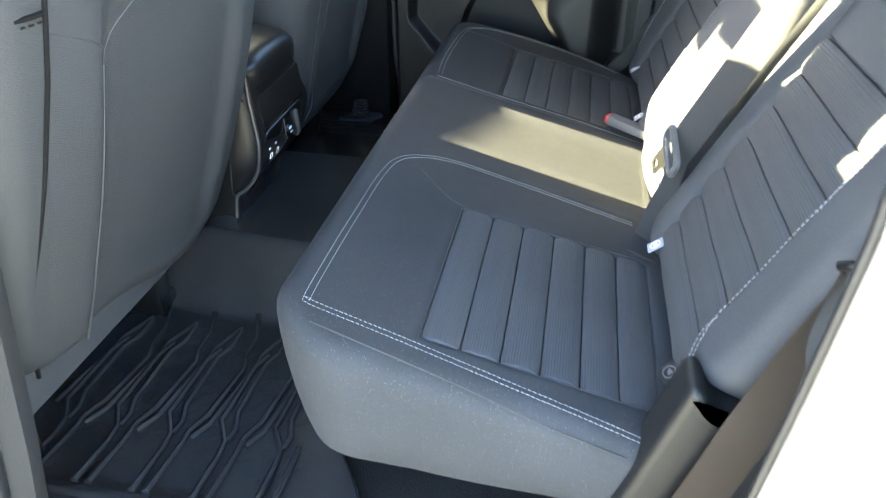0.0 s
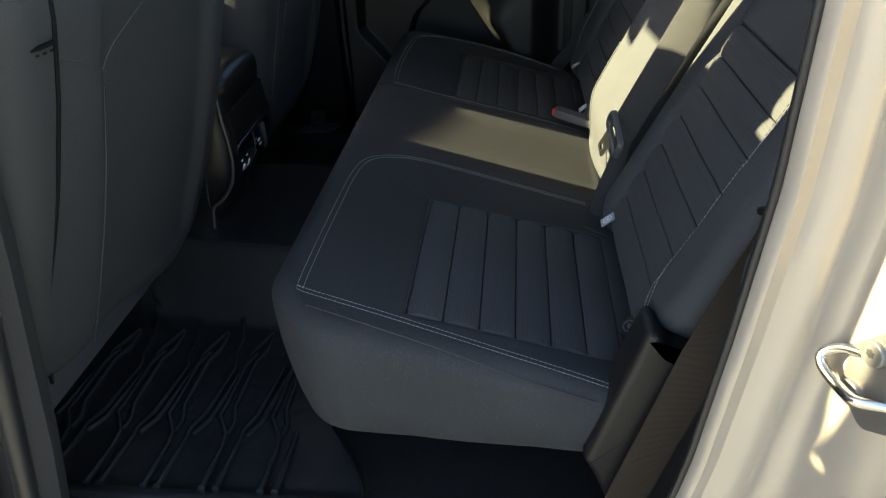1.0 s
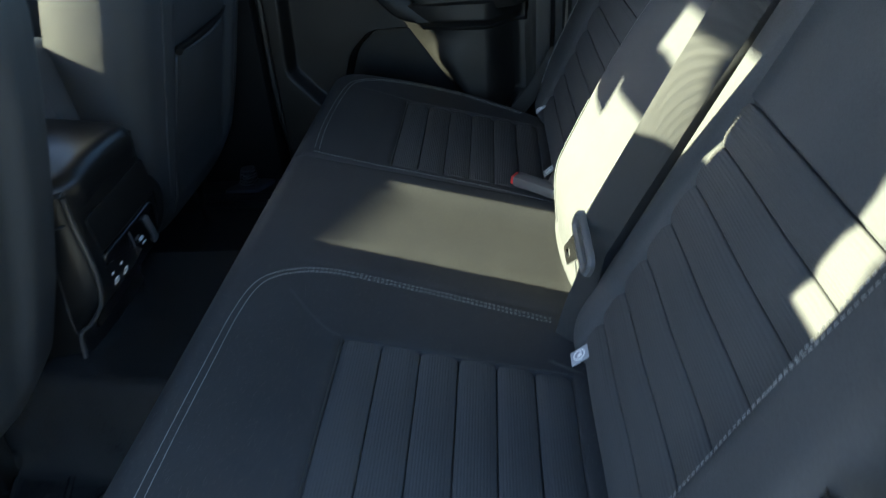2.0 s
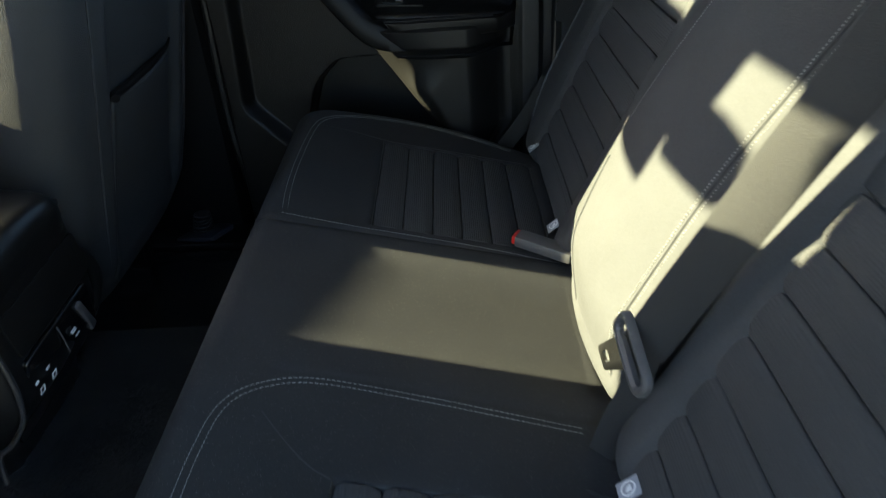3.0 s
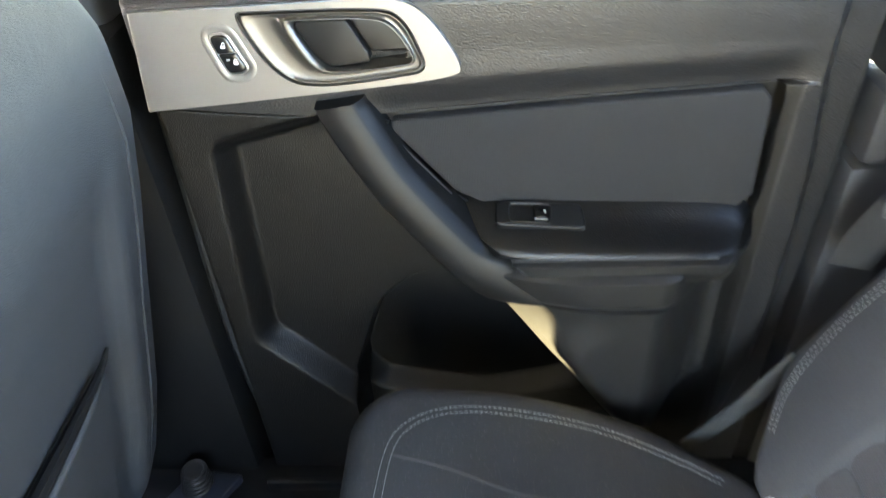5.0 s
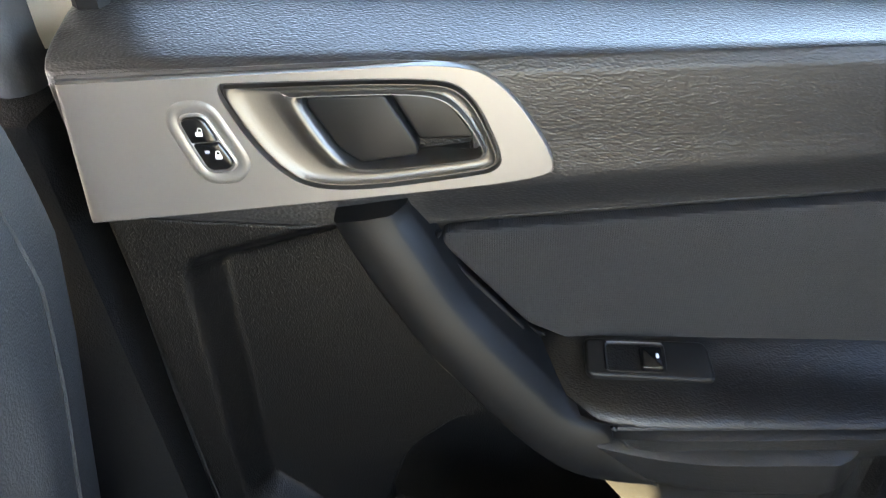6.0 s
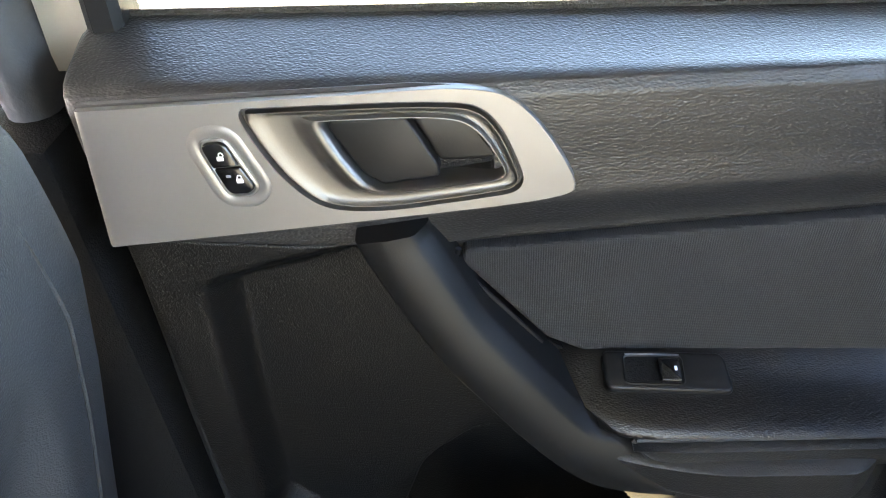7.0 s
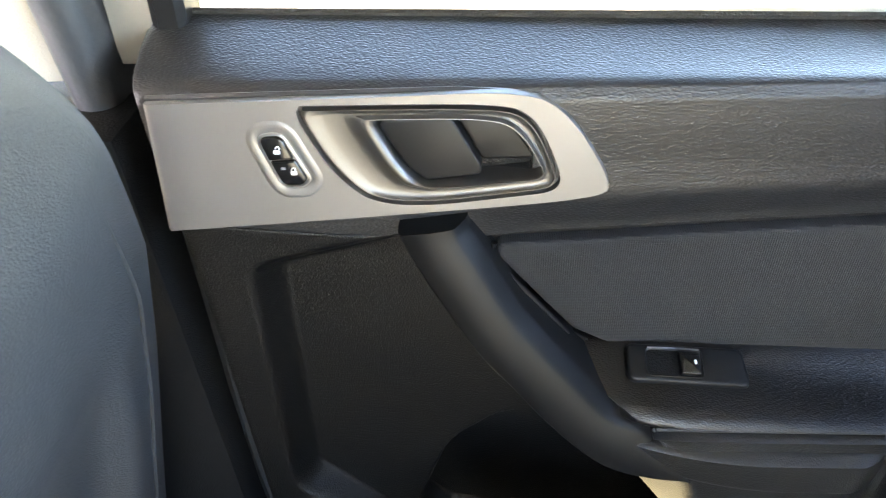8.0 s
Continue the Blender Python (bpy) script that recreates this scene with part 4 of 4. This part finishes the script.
part("window_frame", loops([[(x, y, z) for x, y in ((-0.474 + k, 1.944), (-0.468 + k, 1.938), (-0.454 + k, 1.938), (-0.449 + k, 1.944), (-0.449 + k, 1.972), (-0.474 + k, 1.972))] for z, k in ((0.722, 0.0), (0.8, 0.004), (1.16, 0.06))]), soft_black, door, "black window frame upright")
part("window_frame", box(-0.44, 0.24, 1.93, 1.975, 1.145, 1.175, 0.004), soft_black, door, "black window frame top")
part("frame_paint", loops([[(x, y, z) for x, y in ((-0.508 + k, 1.950), (-0.474 + k, 1.950), (-0.474 + k, 1.99), (-0.508 + k, 1.99))] for z, k in ((0.700, 0.0), (0.8, 0.004), (1.16, 0.06))]), paint, door, "silver painted door frame")
part("edge_seal", tube(spline([(-0.478, 1.922, 0.69), (-0.482, 1.922, 0.5), (-0.487, 1.922, 0.25), (-0.47, 1.922, 0.05)], 30), 0.008, 8), rubber, door, "black rubber door seal")
part("edge_seal", tube(spline([(0.205, 1.905, 0.73), (0.205, 1.905, 0.4), (0.185, 1.905, 0.2), (0.13, 1.905, 0.05)], 30), 0.008, 8), rubber, door, "black rubber door seal")

# etched writing on the pane, read from outside
etched = thing("glass_etching", (-0.45, 1.9625, 0.738), "grey etched glass marking on the side window", "marking")
for words, z in (("TEMPERED", 0.7424), ("DOT-287 M354 AS3", 0.7394), ("TRANSP. 18% MIN", 0.7364)):
    text = bpy.data.curves.new("line", "FONT")
    text.body, text.size, text.extrude, text.align_x = words, 0.0033, 0.00005, "CENTER"
    text.offset = 0.00016
    text.materials.append(grey_plastic)
    line = new("line", text)
    line.parent = etched
    line.matrix_basis = Matrix.Translation((0.019, 0.0, z - 0.738)) @ pose(0, 0, 0, 90, 0, 180)

# ---- far side trim ----
structure("pillar_base_far", box(-0.70, -0.491, 1.877, 1.99, -0.05, 0.68, 0.012), deep_black, "black trim at the foot of the middle pillar", "pillar")
structure("pillar_middle_far", loops([[(x, y, z) for x, y in ((-0.533 + k, 1.930), (-0.530 + k, 1.922), (-0.524 + k, 1.917), (-0.516 + k, 1.915), (-0.508 + k, 1.917), (-0.502 + k, 1.922), (-0.499 + k, 1.930), (-0.499 + k, 1.975), (-0.533 + k, 1.975))] for z, k in ((0.55, 0.003), (0.76, -0.012), (1.2, 0.05))]), seal_grey, "grey rubber-edged trim of the middle pillar", "pillar")
structure("pillar_trim_far", loops([[(x, y, z) for x, y in ((-0.70, 1.95), (-0.68, 1.922), (-0.540 + k, 1.932), (-0.525 + k, 1.945), (-0.525 + k, 1.985), (-0.70, 1.985))] for z, k in ((0.696, 0.0), (0.76, -0.014), (1.2, 0.05))]), pillar_cloth, "light beige upper trim of the middle pillar", "pillar")
structure("pillar_rear_far", join(box(0.222, 0.56, 1.888, 1.96, -0.05, 0.515, 0.012), box(0.226, 0.56, 1.882, 1.96, 0.519, 0.60, 0.01), box(0.232, 0.56, 1.886, 1.96, 0.603, 1.2, 0.012)), grey_trim, "dark grey trim of the rear pillar", "pillar")
structure("sill_far", join(box(-0.75, 0.3, 1.79, 1.90, -0.03, 0.012, 0.006), box(-0.75, -0.15, 1.772, 1.789, -0.03, 0.024, 0.006), box(-0.75, -0.15, 1.748, 1.769, -0.03, 0.014, 0.005), box(-0.47, -0.15, 1.842, 1.852, 0.0, 0.03, 0.004)), soft_black, "black ribbed door sill plate", "sill")

boot = thing("wiring_boot", (-0.555, 1.835, 0.012), "black rubber bellows boot on a sill plate", "boot")
part("base_plate", slab(rounded([(-0.625, 1.80), (-0.545, 1.80), (-0.508, 1.86), (-0.585, 1.868)], 0.006), lambda a, b, d: (a, b, 0.012 + d), 0.0, 0.012, 0.003), sky_tinted_black, boot, "glossy black base plate with the sky's blue in its colour")
coils = [tube([(-0.572, 1.842, 0.022), (-0.568, 1.842, 0.062)], 0.0135, 14)]
for k in range(5):
    r = 0.0205 - 0.0012 * k
    ring = [(-0.572 + 0.001 * k + r * math.cos(q * math.pi / 10), 1.842 + r * math.sin(q * math.pi / 10), 0.0275 + 0.0082 * k) for q in range(22)]
    coils.append(tube(ring, 0.0028, 8))
part("bellows", join(*coils), rubber, boot, "ribbed rubber bellows", 60)


def belt(name, label, path, side, mat, width=0.047):
    ob = thing(name, path[0], label, "seat belt")
    n = 60
    part("webbing", ribbon(spline(path, n), side, width, 0.0016), mat, ob)
    return ob


far_belt = belt("seat_belt", "black seat belt webbing on the far pillar", [(0.225, 1.835, 0.43), (0.243, 1.832, 0.50), (0.33, 1.838, 0.62), (0.47, 1.845, 0.80), (0.54, 1.85, 0.95)], (1, 0, -0.9), webbing)
part("guide", tube(spline([(0.225, 1.818, 0.515), (0.243, 1.808, 0.517), (0.262, 1.818, 0.50), (0.262, 1.826, 0.482)], 16), 0.0085, 10), grey_plastic, far_belt, "grey belt guide")
belt("seat_belt", "grey belt webbing tucked beside the cushion", [(0.19, 1.80, 0.335), (0.165, 1.80, 0.29), (0.135, 1.795, 0.245), (0.09, 1.79, 0.19)], (0.9, 0.25, -0.5), webbing_grey, 0.036)

# ---- near side trim and door opening ----
near_trim = part("side_trim", slab(rounded([(0.142, 0.330), (0.170, 0.292), (0.25, 0.292), (0.25, -0.02), (0.15, -0.02), (0.100, 0.105), (0.086, 0.130)], [0.010, 0.02, 0.01, 0.01, 0.02, 0.012, 0.010]), lambda a, b, d: (a, 0.562 - d, b), 0.0, 0.052, 0.011, 5), trim_black, None, "", 50)
tagged(near_trim, "black grained side trim beside the bench", "trim", kind="structure")
near_belt = thing("seat_belt", (0.12, 0.5, 0.02), "taupe seat belt webbing hanging to the floor", "seat belt")
path = spline([(0.236, 0.530, 0.455), (0.224, 0.522, 0.40), (0.203, 0.508, 0.322), (0.183, 0.498, 0.257), (0.137, 0.494, 0.092), (0.116, 0.492, 0.01)], 60)
part("webbing", ribbon(path, [Vector((0.25 + 0.75 * min(1, k / 30), 0.9 - 0.9 * min(1, k / 30), -0.3)) for k in range(60)], 0.047, 0.0016), webbing_tan, near_belt)
part("guide", tube(spline([(0.222, 0.505, 0.470), (0.228, 0.496, 0.476), (0.236, 0.496, 0.470), (0.240, 0.502, 0.458)], 16), 0.0042, 10), soft_black, near_belt, "dark belt guide")


def jamb_x(z):
    return float(np.interp(z, [-0.3, 0.1, 0.25, 0.40, 0.54, 0.69, 0.9, 1.2], [0.10, 0.175, 0.200, 0.214, 0.224, 0.224, 0.246, 0.285]))


JAMB = [(-0.022, 0.43), (-0.026, 0.412), (-0.025, 0.402), (-0.018, 0.396), (-0.012, 0.399), (-0.006, 0.401), (-0.001, 0.396), (0.006, 0.390), (0.014, 0.388), (0.022, 0.390), (0.026, 0.380), (0.034, 0.372), (0.040, 0.365), (0.043, 0.35), (0.048, 0.335), (0.060, 0.31), (0.072, 0.29), (0.082, 0.26), (0.085, 0.235), (0.080, 0.215), (0.09, 0.20), (0.12, 0.197), (0.5, 0.197)]
structure("door_jamb", sheet(lambda u, z: (jamb_x(z) + JAMB[u][0] + 0.006 * math.sin(9 * z) * (0.3 < JAMB[u][1] < 0.36), JAMB[u][1], z), range(len(JAMB)), np.linspace(-0.3, 1.2, 60)), paint, "silver painted door opening behind the bench", "door opening", 60)
structure("door_seal_near", tube([(jamb_x(z) - 0.0285, 0.411, z) for z in np.linspace(-0.05, 1.18, 50)], 0.0038, 10), rubber, "black rubber seal along the door opening", "seal")
hinge, swing = Vector((-0.60, 0.34, 0)), Vector((-0.62, -0.78, 0)).normalized()
across = Vector((swing.y, -swing.x, 0))


def on_open_door(a, b, d):
    p = hinge + swing * a + across * d
    return (p.x, p.y, b)


open_door = thing("rear_door", (-0.7, 0.0, -0.1), "silver rear door standing wide open", "car door")
part("shell", slab(rounded([(0.0, -0.1), (0.92, -0.05), (0.95, 0.2), (0.95, 0.73), (0.0, 0.73)], 0.03), on_open_door, -0.05, 0.05, 0.01), grained, open_door)
part("window_frame", join(slab([(0.0, 0.73), (0.05, 0.73), (0.14, 1.16), (0.09, 1.18)], on_open_door, -0.02, 0.02, 0.004), slab([(0.88, 0.73), (0.95, 0.73), (0.84, 1.18), (0.78, 1.16)], on_open_door, -0.02, 0.02, 0.004), slab([(0.09, 1.14), (0.84, 1.14), (0.84, 1.18), (0.09, 1.18)], on_open_door, -0.02, 0.02, 0.004)), soft_black, open_door)
part("window_pane", slab([(0.04, 0.72), (0.92, 0.72), (0.82, 1.16), (0.12, 1.16)], on_open_door, -0.002, 0.002, 0.0005), glass, open_door, "tinted side window", 0)
striker = thing("door_striker", (0.263, 0.33, 0.40), "bright steel door striker loop bolted to the jamb", "striker")
sx = 0.263
part("plate", slab(rounded([(0.300, 0.472), (0.330, 0.468), (0.352, 0.440), (0.352, 0.398), (0.325, 0.380), (0.295, 0.40)], 0.010), lambda a, b, d: (sx - 0.35 * (a - 0.33) - d, a, b), -0.004, 0.003, 0.001), satin, striker)
part("loop", tube(spline([(0.262, 0.337, 0.440), (0.250, 0.357, 0.432), (0.240, 0.364, 0.422), (0.238, 0.358, 0.415), (0.243, 0.340, 0.411), (0.248, 0.322, 0.412), (0.258, 0.315, 0.414), (0.27, 0.31, 0.416)], 50), 0.0045, 10), chrome, striker)
for y, z in ((0.332, 0.447), (0.340, 0.403)):
    bolt = part("bolt", slab([(0.0105 * math.cos(k * math.pi / 8), 0.0105 * math.sin(k * math.pi / 8)) for k in range(16)], lambda a, b, d: (sx - 0.35 * (y + a - 0.33) - 0.003 - d, y + a, z + b), 0.0, 0.004, 0.0015), satin, striker)
    part("socket", slab([(0.004 * math.cos(k * math.pi / 6) * (1 if k % 2 else 0.7), 0.004 * math.sin(k * math.pi / 6) * (1 if k % 2 else 0.7)) for k in range(12)], lambda a, b, d: (sx - 0.35 * (y + a - 0.33) - 0.0068 - d, y + a, z + b), 0.0, 0.0005, 0.0001), black_print, bolt)
structure("sill_near", join(box(-0.62, 0.3, 0.40, 0.515, -0.06, -0.008, 0.01), box(-0.62, 0.2, 0.30, 0.40, -0.2, -0.09, 0.02)), dull_black, "black plastic door sill", "sill")
structure("pillar_middle_near", join(loops([[(x + k, y, z) for x, y in ((-0.66, 0.47), (-0.535, 0.47), (-0.515, 0.455), (-0.508, 0.43), (-0.52, 0.41), (-0.66, 0.40))] for z, k in ((-0.05, -0.05), (0.2, 0.0), (0.45, 0.04), (0.7, 0.07), (1.2, 0.12))])), grey_trim, "dark grey trim of the middle pillar", "pillar")
structure("pillar_seal_near", tube([(-0.555 + 0.19 * (z - 0.05), 0.40, z) for z in np.linspace(-0.03, 1.1, 30)], 0.012, 10), rubber, "black rubber seal on the middle pillar", "seal")
structure("pillar_paint_near", loops([[(x + k, y, z) for x, y in ((-0.66, 0.36), (-0.572, 0.365), (-0.555, 0.375), (-0.553, 0.392), (-0.66, 0.395))] for z, k in ((-0.1, -0.06), (0.2, 0.0), (0.45, 0.04), (0.7, 0.07), (1.2, 0.12))]), paint, "silver painted middle pillar", "pillar")

# ---- floor of the rear cab ----
def mat_z(x, y):
    z = 0.135 * float(ease(0.925, 1.0, y + 0.10 * (x + 0.6))) * float(ease(1.40, 1.33, y))
    z += 0.012 * float(ease(0.555, 0.535, y))
    return z


mat = thing("floor_mat", (-0.5, 1.15, -0.02), "black moulded rubber floor mat with raised ribs", "floor mat")


def mat_edge(x, y):
    if y < 0.80:
        k = float(ease(0.80, 0.53, y))
        x += (0.13 * k) * float(ease(-0.5, -0.30, x))
    return x, y


part("liner", pad(lambda a, b, d: (a, b, d), -0.735, -0.32, 0.52, 1.77, 0.03, mat_z, 0.006, 0.016, 0.008, 0, mat_edge, False), mat_rubber, mat)
ribs = []
for k in range(-2, 4):
    x0 = -0.589 + 0.083 * k
    ribs.append([(x0 + 0.003, 0.54), (x0, 0.619), (x0 - 0.002, 0.647), (x0 - 0.025, 0.684), (x0 - 0.024, 0.716), (x0 - 0.024, 0.836), (x0 - 0.003, 0.894)])
    ribs.append([(x0 + 0.023, 0.54), (x0 + 0.022, 0.63), (x0 + 0.021, 0.657), (x0 + 0.033, 0.69), (x0 + 0.044, 0.796), (x0 + 0.033, 0.826), (x0 + 0.033, 0.869), (x0 + 0.016, 0.925)])
    ribs.append([(x0, 0.649), (x0 + 0.003, 0.671), (x0 - 0.008, 0.703), (x0 - 0.010, 0.814), (x0 + 0.001, 0.841), (x0, 0.885)])
    ribs.append([(x0 + 0.029, 0.645), (x0 + 0.044, 0.674), (x0 + 0.058, 0.80), (x0 + 0.069, 0.835)])
for r in ribs:
    r = [q for q in r if -0.72 < q[0] < -0.345 + 0.12 * float(ease(0.75, 0.55, q[1]))]
    if len(r) > 2:
        part("rib", tube([(x, y, mat_z(x, y) + 0.0022) for x, y in r], 0.0052, 8), mat_rubber, mat, "", 60)
structure("rail_cover_near", pad(lambda a, b, d: (a, b, d), -0.745, -0.655, 0.93, 1.01, 0.02, lambda a, b: 0.03, 0.012, 0.05, 0.006), soft_black, "black seat rail cover on the floor", "rail cover")

# ---- rear end of the centre console ----
console = thing("centre_console", (-0.6, 1.125, 0.1), "black centre console end with vent and sockets", "console")


def console_x(z):
    return -0.508 + 0.007 * math.exp(-((z - 0.29) / 0.05) ** 2) - 0.05 * float(ease(0.25, 0.15, z))


def console_section(z):
    x, w, c = console_x(z), 0.115 - 0.012 * float(ease(0.25, 0.11, z)), 1.148
    return [(-0.82, c - w - 0.012, z), (x - 0.06, c - w - 0.008, z), (x - 0.022, c - w, z), (x - 0.006, c - w + 0.005, z), (x, c - w + 0.012, z), (x + 0.002, c - w + 0.024, z), (x + 0.004, c, z), (x + 0.002, c + w - 0.024, z), (x - 0.004, c + w - 0.008, z), (x - 0.022, c + w, z), (x - 0.06, c + w + 0.008, z), (-0.82, c + w + 0.012, z)]


part("housing", loops([console_section(z) for z in np.linspace(0.09, 0.397, 22)]), console_black, console, "", 40)
part("lid", pad(lambda a, b, d: (a, b, d), -0.82, -0.497, 1.030, 1.270, 0.05, lambda a, b: 0.438 - 0.014 * float(ease(-0.66, -0.5, a)) - 0.012 * ((b - 1.15) / 0.12) ** 2, 0.026, 0.05, 0.008, 0.1), console_black, console, "black padded armrest lid")
part("lid_seam", box(-0.81, -0.509, 1.040, 1.258, 0.394, 0.402, 0.002), black_print, console, "dark gap under the lid")
on_console = lambda a, b, d: (console_x(b) + 0.003 + d, a, b)
part("vent_panel", slab(rounded([(1.062, 0.352), (1.250, 0.358), (1.252, 0.301), (1.066, 0.298)], 0.008), on_console, -0.01, 0.0015, 0.001), deep_black, console, "black vent recess")
part("socket_panel", slab(rounded([(1.063, 0.295), (1.222, 0.298), (1.232, 0.225), (1.17, 0.165), (1.07, 0.16)], [0.006, 0.01, 0.02, 0.04, 0.012]), on_console, -0.01, 0.006, 0.003), gloss_black, console, "gloss black socket panel")
part("panel_gap", tube(spline([on_console(1.134, 0.291, 0.0062), on_console(1.14, 0.265, 0.0062), on_console(1.148, 0.24, 0.0062)], 10), 0.0009, 6), grey_plastic, console, "thin grey panel joint")
for y, z, w, h in ((1.074, 0.246, 0.0052, 0.0052), (1.103, 0.244, 0.0052, 0.0052), (1.067, 0.262, 0.0035, 0.002), (1.094, 0.262, 0.0035, 0.002), (1.163, 0.264, 0.0065, 0.0013), (1.165, 0.2605, 0.0055, 0.0012), (1.171, 0.252, 0.0055, 0.0012)):
    outer, inner = (rounded([(y - w * q, z - h * q), (y + w * q, z - h * q), (y + w * q, z + h * q), (y - w * q, z + h * q)], 0.001, 2) for q in (1.0, 0.62))
    part("socket_mark", slab(outer, on_console, 0.0058, 0.0066, 0.0002) if h < 0.003 else between(outer, inner, [(0, 0.0058), (0, 0.0066), (1, 0.0066), (1, 0.0058)], on_console, 32, False), white_print, console, "small white socket mark")
part("flap", slab(rounded([(1.182, 0.285), (1.192, 0.288), (1.224, 0.232), (1.218, 0.222)], 0.002), on_console, 0.004, 0.010, 0.002), grey_plastic, console, "grey sliver beside the sockets")
part("edge_strip", tube(spline([(-0.509, 1.043, 0.394), (-0.508, 1.043, 0.355), (-0.503, 1.043, 0.30), (-0.503, 1.043, 0.265), (-0.512, 1.042, 0.225), (-0.534, 1.038, 0.195), (-0.552, 1.034, 0.180), (-0.557, 1.030, 0.14)], 48), 0.0034, 8), strip_grey, console, "satin grey corner strip")
part("edge_strip", tube(spline([(-0.515, 1.035, 0.358), (-0.535, 1.0285, 0.352), (-0.543, 1.0275, 0.335), (-0.549, 1.0285, 0.27), (-0.557, 1.0305, 0.20), (-0.557, 1.0335, 0.182), (-0.552, 1.037, 0.178)], 40), 0.0014, 8), strip_grey, console, "satin grey line round the side pod")
part("grip", tube(spline([(-0.545, 1.225, 0.325), (-0.52, 1.262, 0.318), (-0.515, 1.285, 0.28), (-0.525, 1.283, 0.235), (-0.55, 1.255, 0.19), (-0.57, 1.23, 0.18)], 30), 0.0105, 10), soft_black, console, "black curved grip")

# ---- belts and buckles on the bench ----
centre_belt = thing("seat_belt", (0.17, 0.985, 0.25), "black centre seat belt with steel tongue over the backrest", "seat belt")
lean = Vector((-0.80, 0.62, 0.37)).normalized()
path = spline([on_back(0.89, 0.64, 0.056), on_back(0.895, 0.50, 0.060), on_back(0.906, 0.38, 0.058), on_back(0.918, 0.30, 0.055), on_back(0.930, 0.23, 0.050), on_back(0.940, 0.17, 0.046), on_back(0.949, 0.108, 0.042)], 60)
part("webbing", ribbon(path, lean, 0.044, 0.0016), webbing, centre_belt)
path = spline([on_back(0.949, 0.112, 0.038), on_back(0.952, 0.06, 0.022), on_back(0.958, 0.01, 0.012), on_back(0.962, -0.04, 0.0)], 30)
part("webbing", ribbon(path, lean, 0.028, 0.0016), webbing, centre_belt)
hang = Vector((-0.015, 0.05, -0.085)).normalized()
span = Vector((0.009, -0.066, 0.006))
span = (span - hang * span.dot(hang) * 0.8).normalized()
out = hang.cross(span).normalized()
tongue_m = Matrix.Translation((0.148, 0.942, 0.366)) @ Matrix((span, out, -hang)).transposed().to_4x4() @ Matrix.Scale(1.15, 4)
loop_out = rounded([(-0.036, -0.016), (0.036, -0.016), (0.036, 0.018), (-0.036, 0.018)], 0.014)
loop_in = rounded([(-0.028, -0.007), (0.028, -0.007), (0.028, 0.011), (-0.028, 0.011)], 0.006)
part("tongue_grip", moved(between(loop_out, loop_in, [(0, -0.003), (0, 0.001), (0.3, 0.004), (0.7, 0.004), (1, 0.001), (1, -0.003)], lambda a, b, d: (a, d, b), 60, False), tongue_m), grey_plastic, centre_belt, "dark grey plastic tongue grip")
blade_o = rounded([(-0.032, -0.062), (-0.008, -0.062), (0.010, -0.010), (-0.022, -0.010)], 0.004)
blade_i = rounded([(-0.024, -0.054), (-0.013, -0.054), (-0.010, -0.043), (-0.021, -0.043)], 0.002)
part("tongue", moved(between(blade_o, blade_i, [(0, -0.0012), (0, 0.0012), (1, 0.0012), (1, -0.0012)], lambda a, b, d: (a, d, b), 48, False), tongue_m), chrome, centre_belt, "bright steel tongue")

buckle = thing("belt_buckle", (0.12, 1.315, 0.235), "grey seat belt buckle with red button between cushions", "buckle")
axis = (Vector((0.165, 1.305, 0.238)) - Vector((0.082, 1.352, 0.25))).normalized()
bm_m = Matrix.Translation((0.082, 1.352, 0.25)) @ axis.to_track_quat("X", "Z").to_matrix().to_4x4()
part("housing", moved(box(0.002, 0.09, -0.0135, 0.0135, -0.009, 0.009, 0.004), bm_m), grey_plastic, buckle)
part("button", moved(box(-0.003, 0.004, -0.011, 0.011, -0.007, 0.007, 0.002), bm_m), red, buckle, "red release button")

# ---- anchor labels in the crease ----
def anchor_tag(y, x, z, turn, face):
    ob = thing("anchor_label", (x, y, z - 0.012), "small pale grey child-seat anchor label in the crease", "label", "anchor labels")
    m = Matrix.Translation((x, y, z)) @ pose(0, 0, 0, 0, -38, turn)
    part("cloth", moved(slab(rounded([(-0.012, -0.011), (0.012, -0.011), (0.012, 0.011), (-0.012, 0.011)], 0.001, 2), lambda a, b, d: (a, b, d), -0.001, 0.0006, 0.0003), m), face, ob)
    part("ring", moved(between([(0.0082 * math.cos(q * math.pi / 12), 0.0082 * math.sin(q * math.pi / 12)) for q in range(24)], [(0.0065 * math.cos(q * math.pi / 12), 0.0065 * math.sin(q * math.pi / 12)) for q in range(24)], [(0, 0.0005), (0, 0.0012), (1, 0.0012), (1, 0.0005)], lambda a, b, d: (a, b, d), 24, False), m), white_print if face is label_grey else grey_plastic, ob)
    part("mark", moved(slab(rounded([(-0.004, -0.003), (0.0035, -0.0035), (0.003, 0.004), (-0.001, 0.002)], 0.001, 2), lambda a, b, d: (a, b, d), 0.0004, 0.0012, 0.0002), m), white_print if face is label_grey else grey_plastic, ob)
    return ob


anchor_tag(0.892, 0.143, 0.246, 0, label_grey)
anchor_tag(0.631, 0.143, 0.24, 25, dull_black)
anchor_tag(1.392, 0.143, 0.243, 0, label_grey)
anchor_tag(1.674, 0.145, 0.25, 0, label_grey)
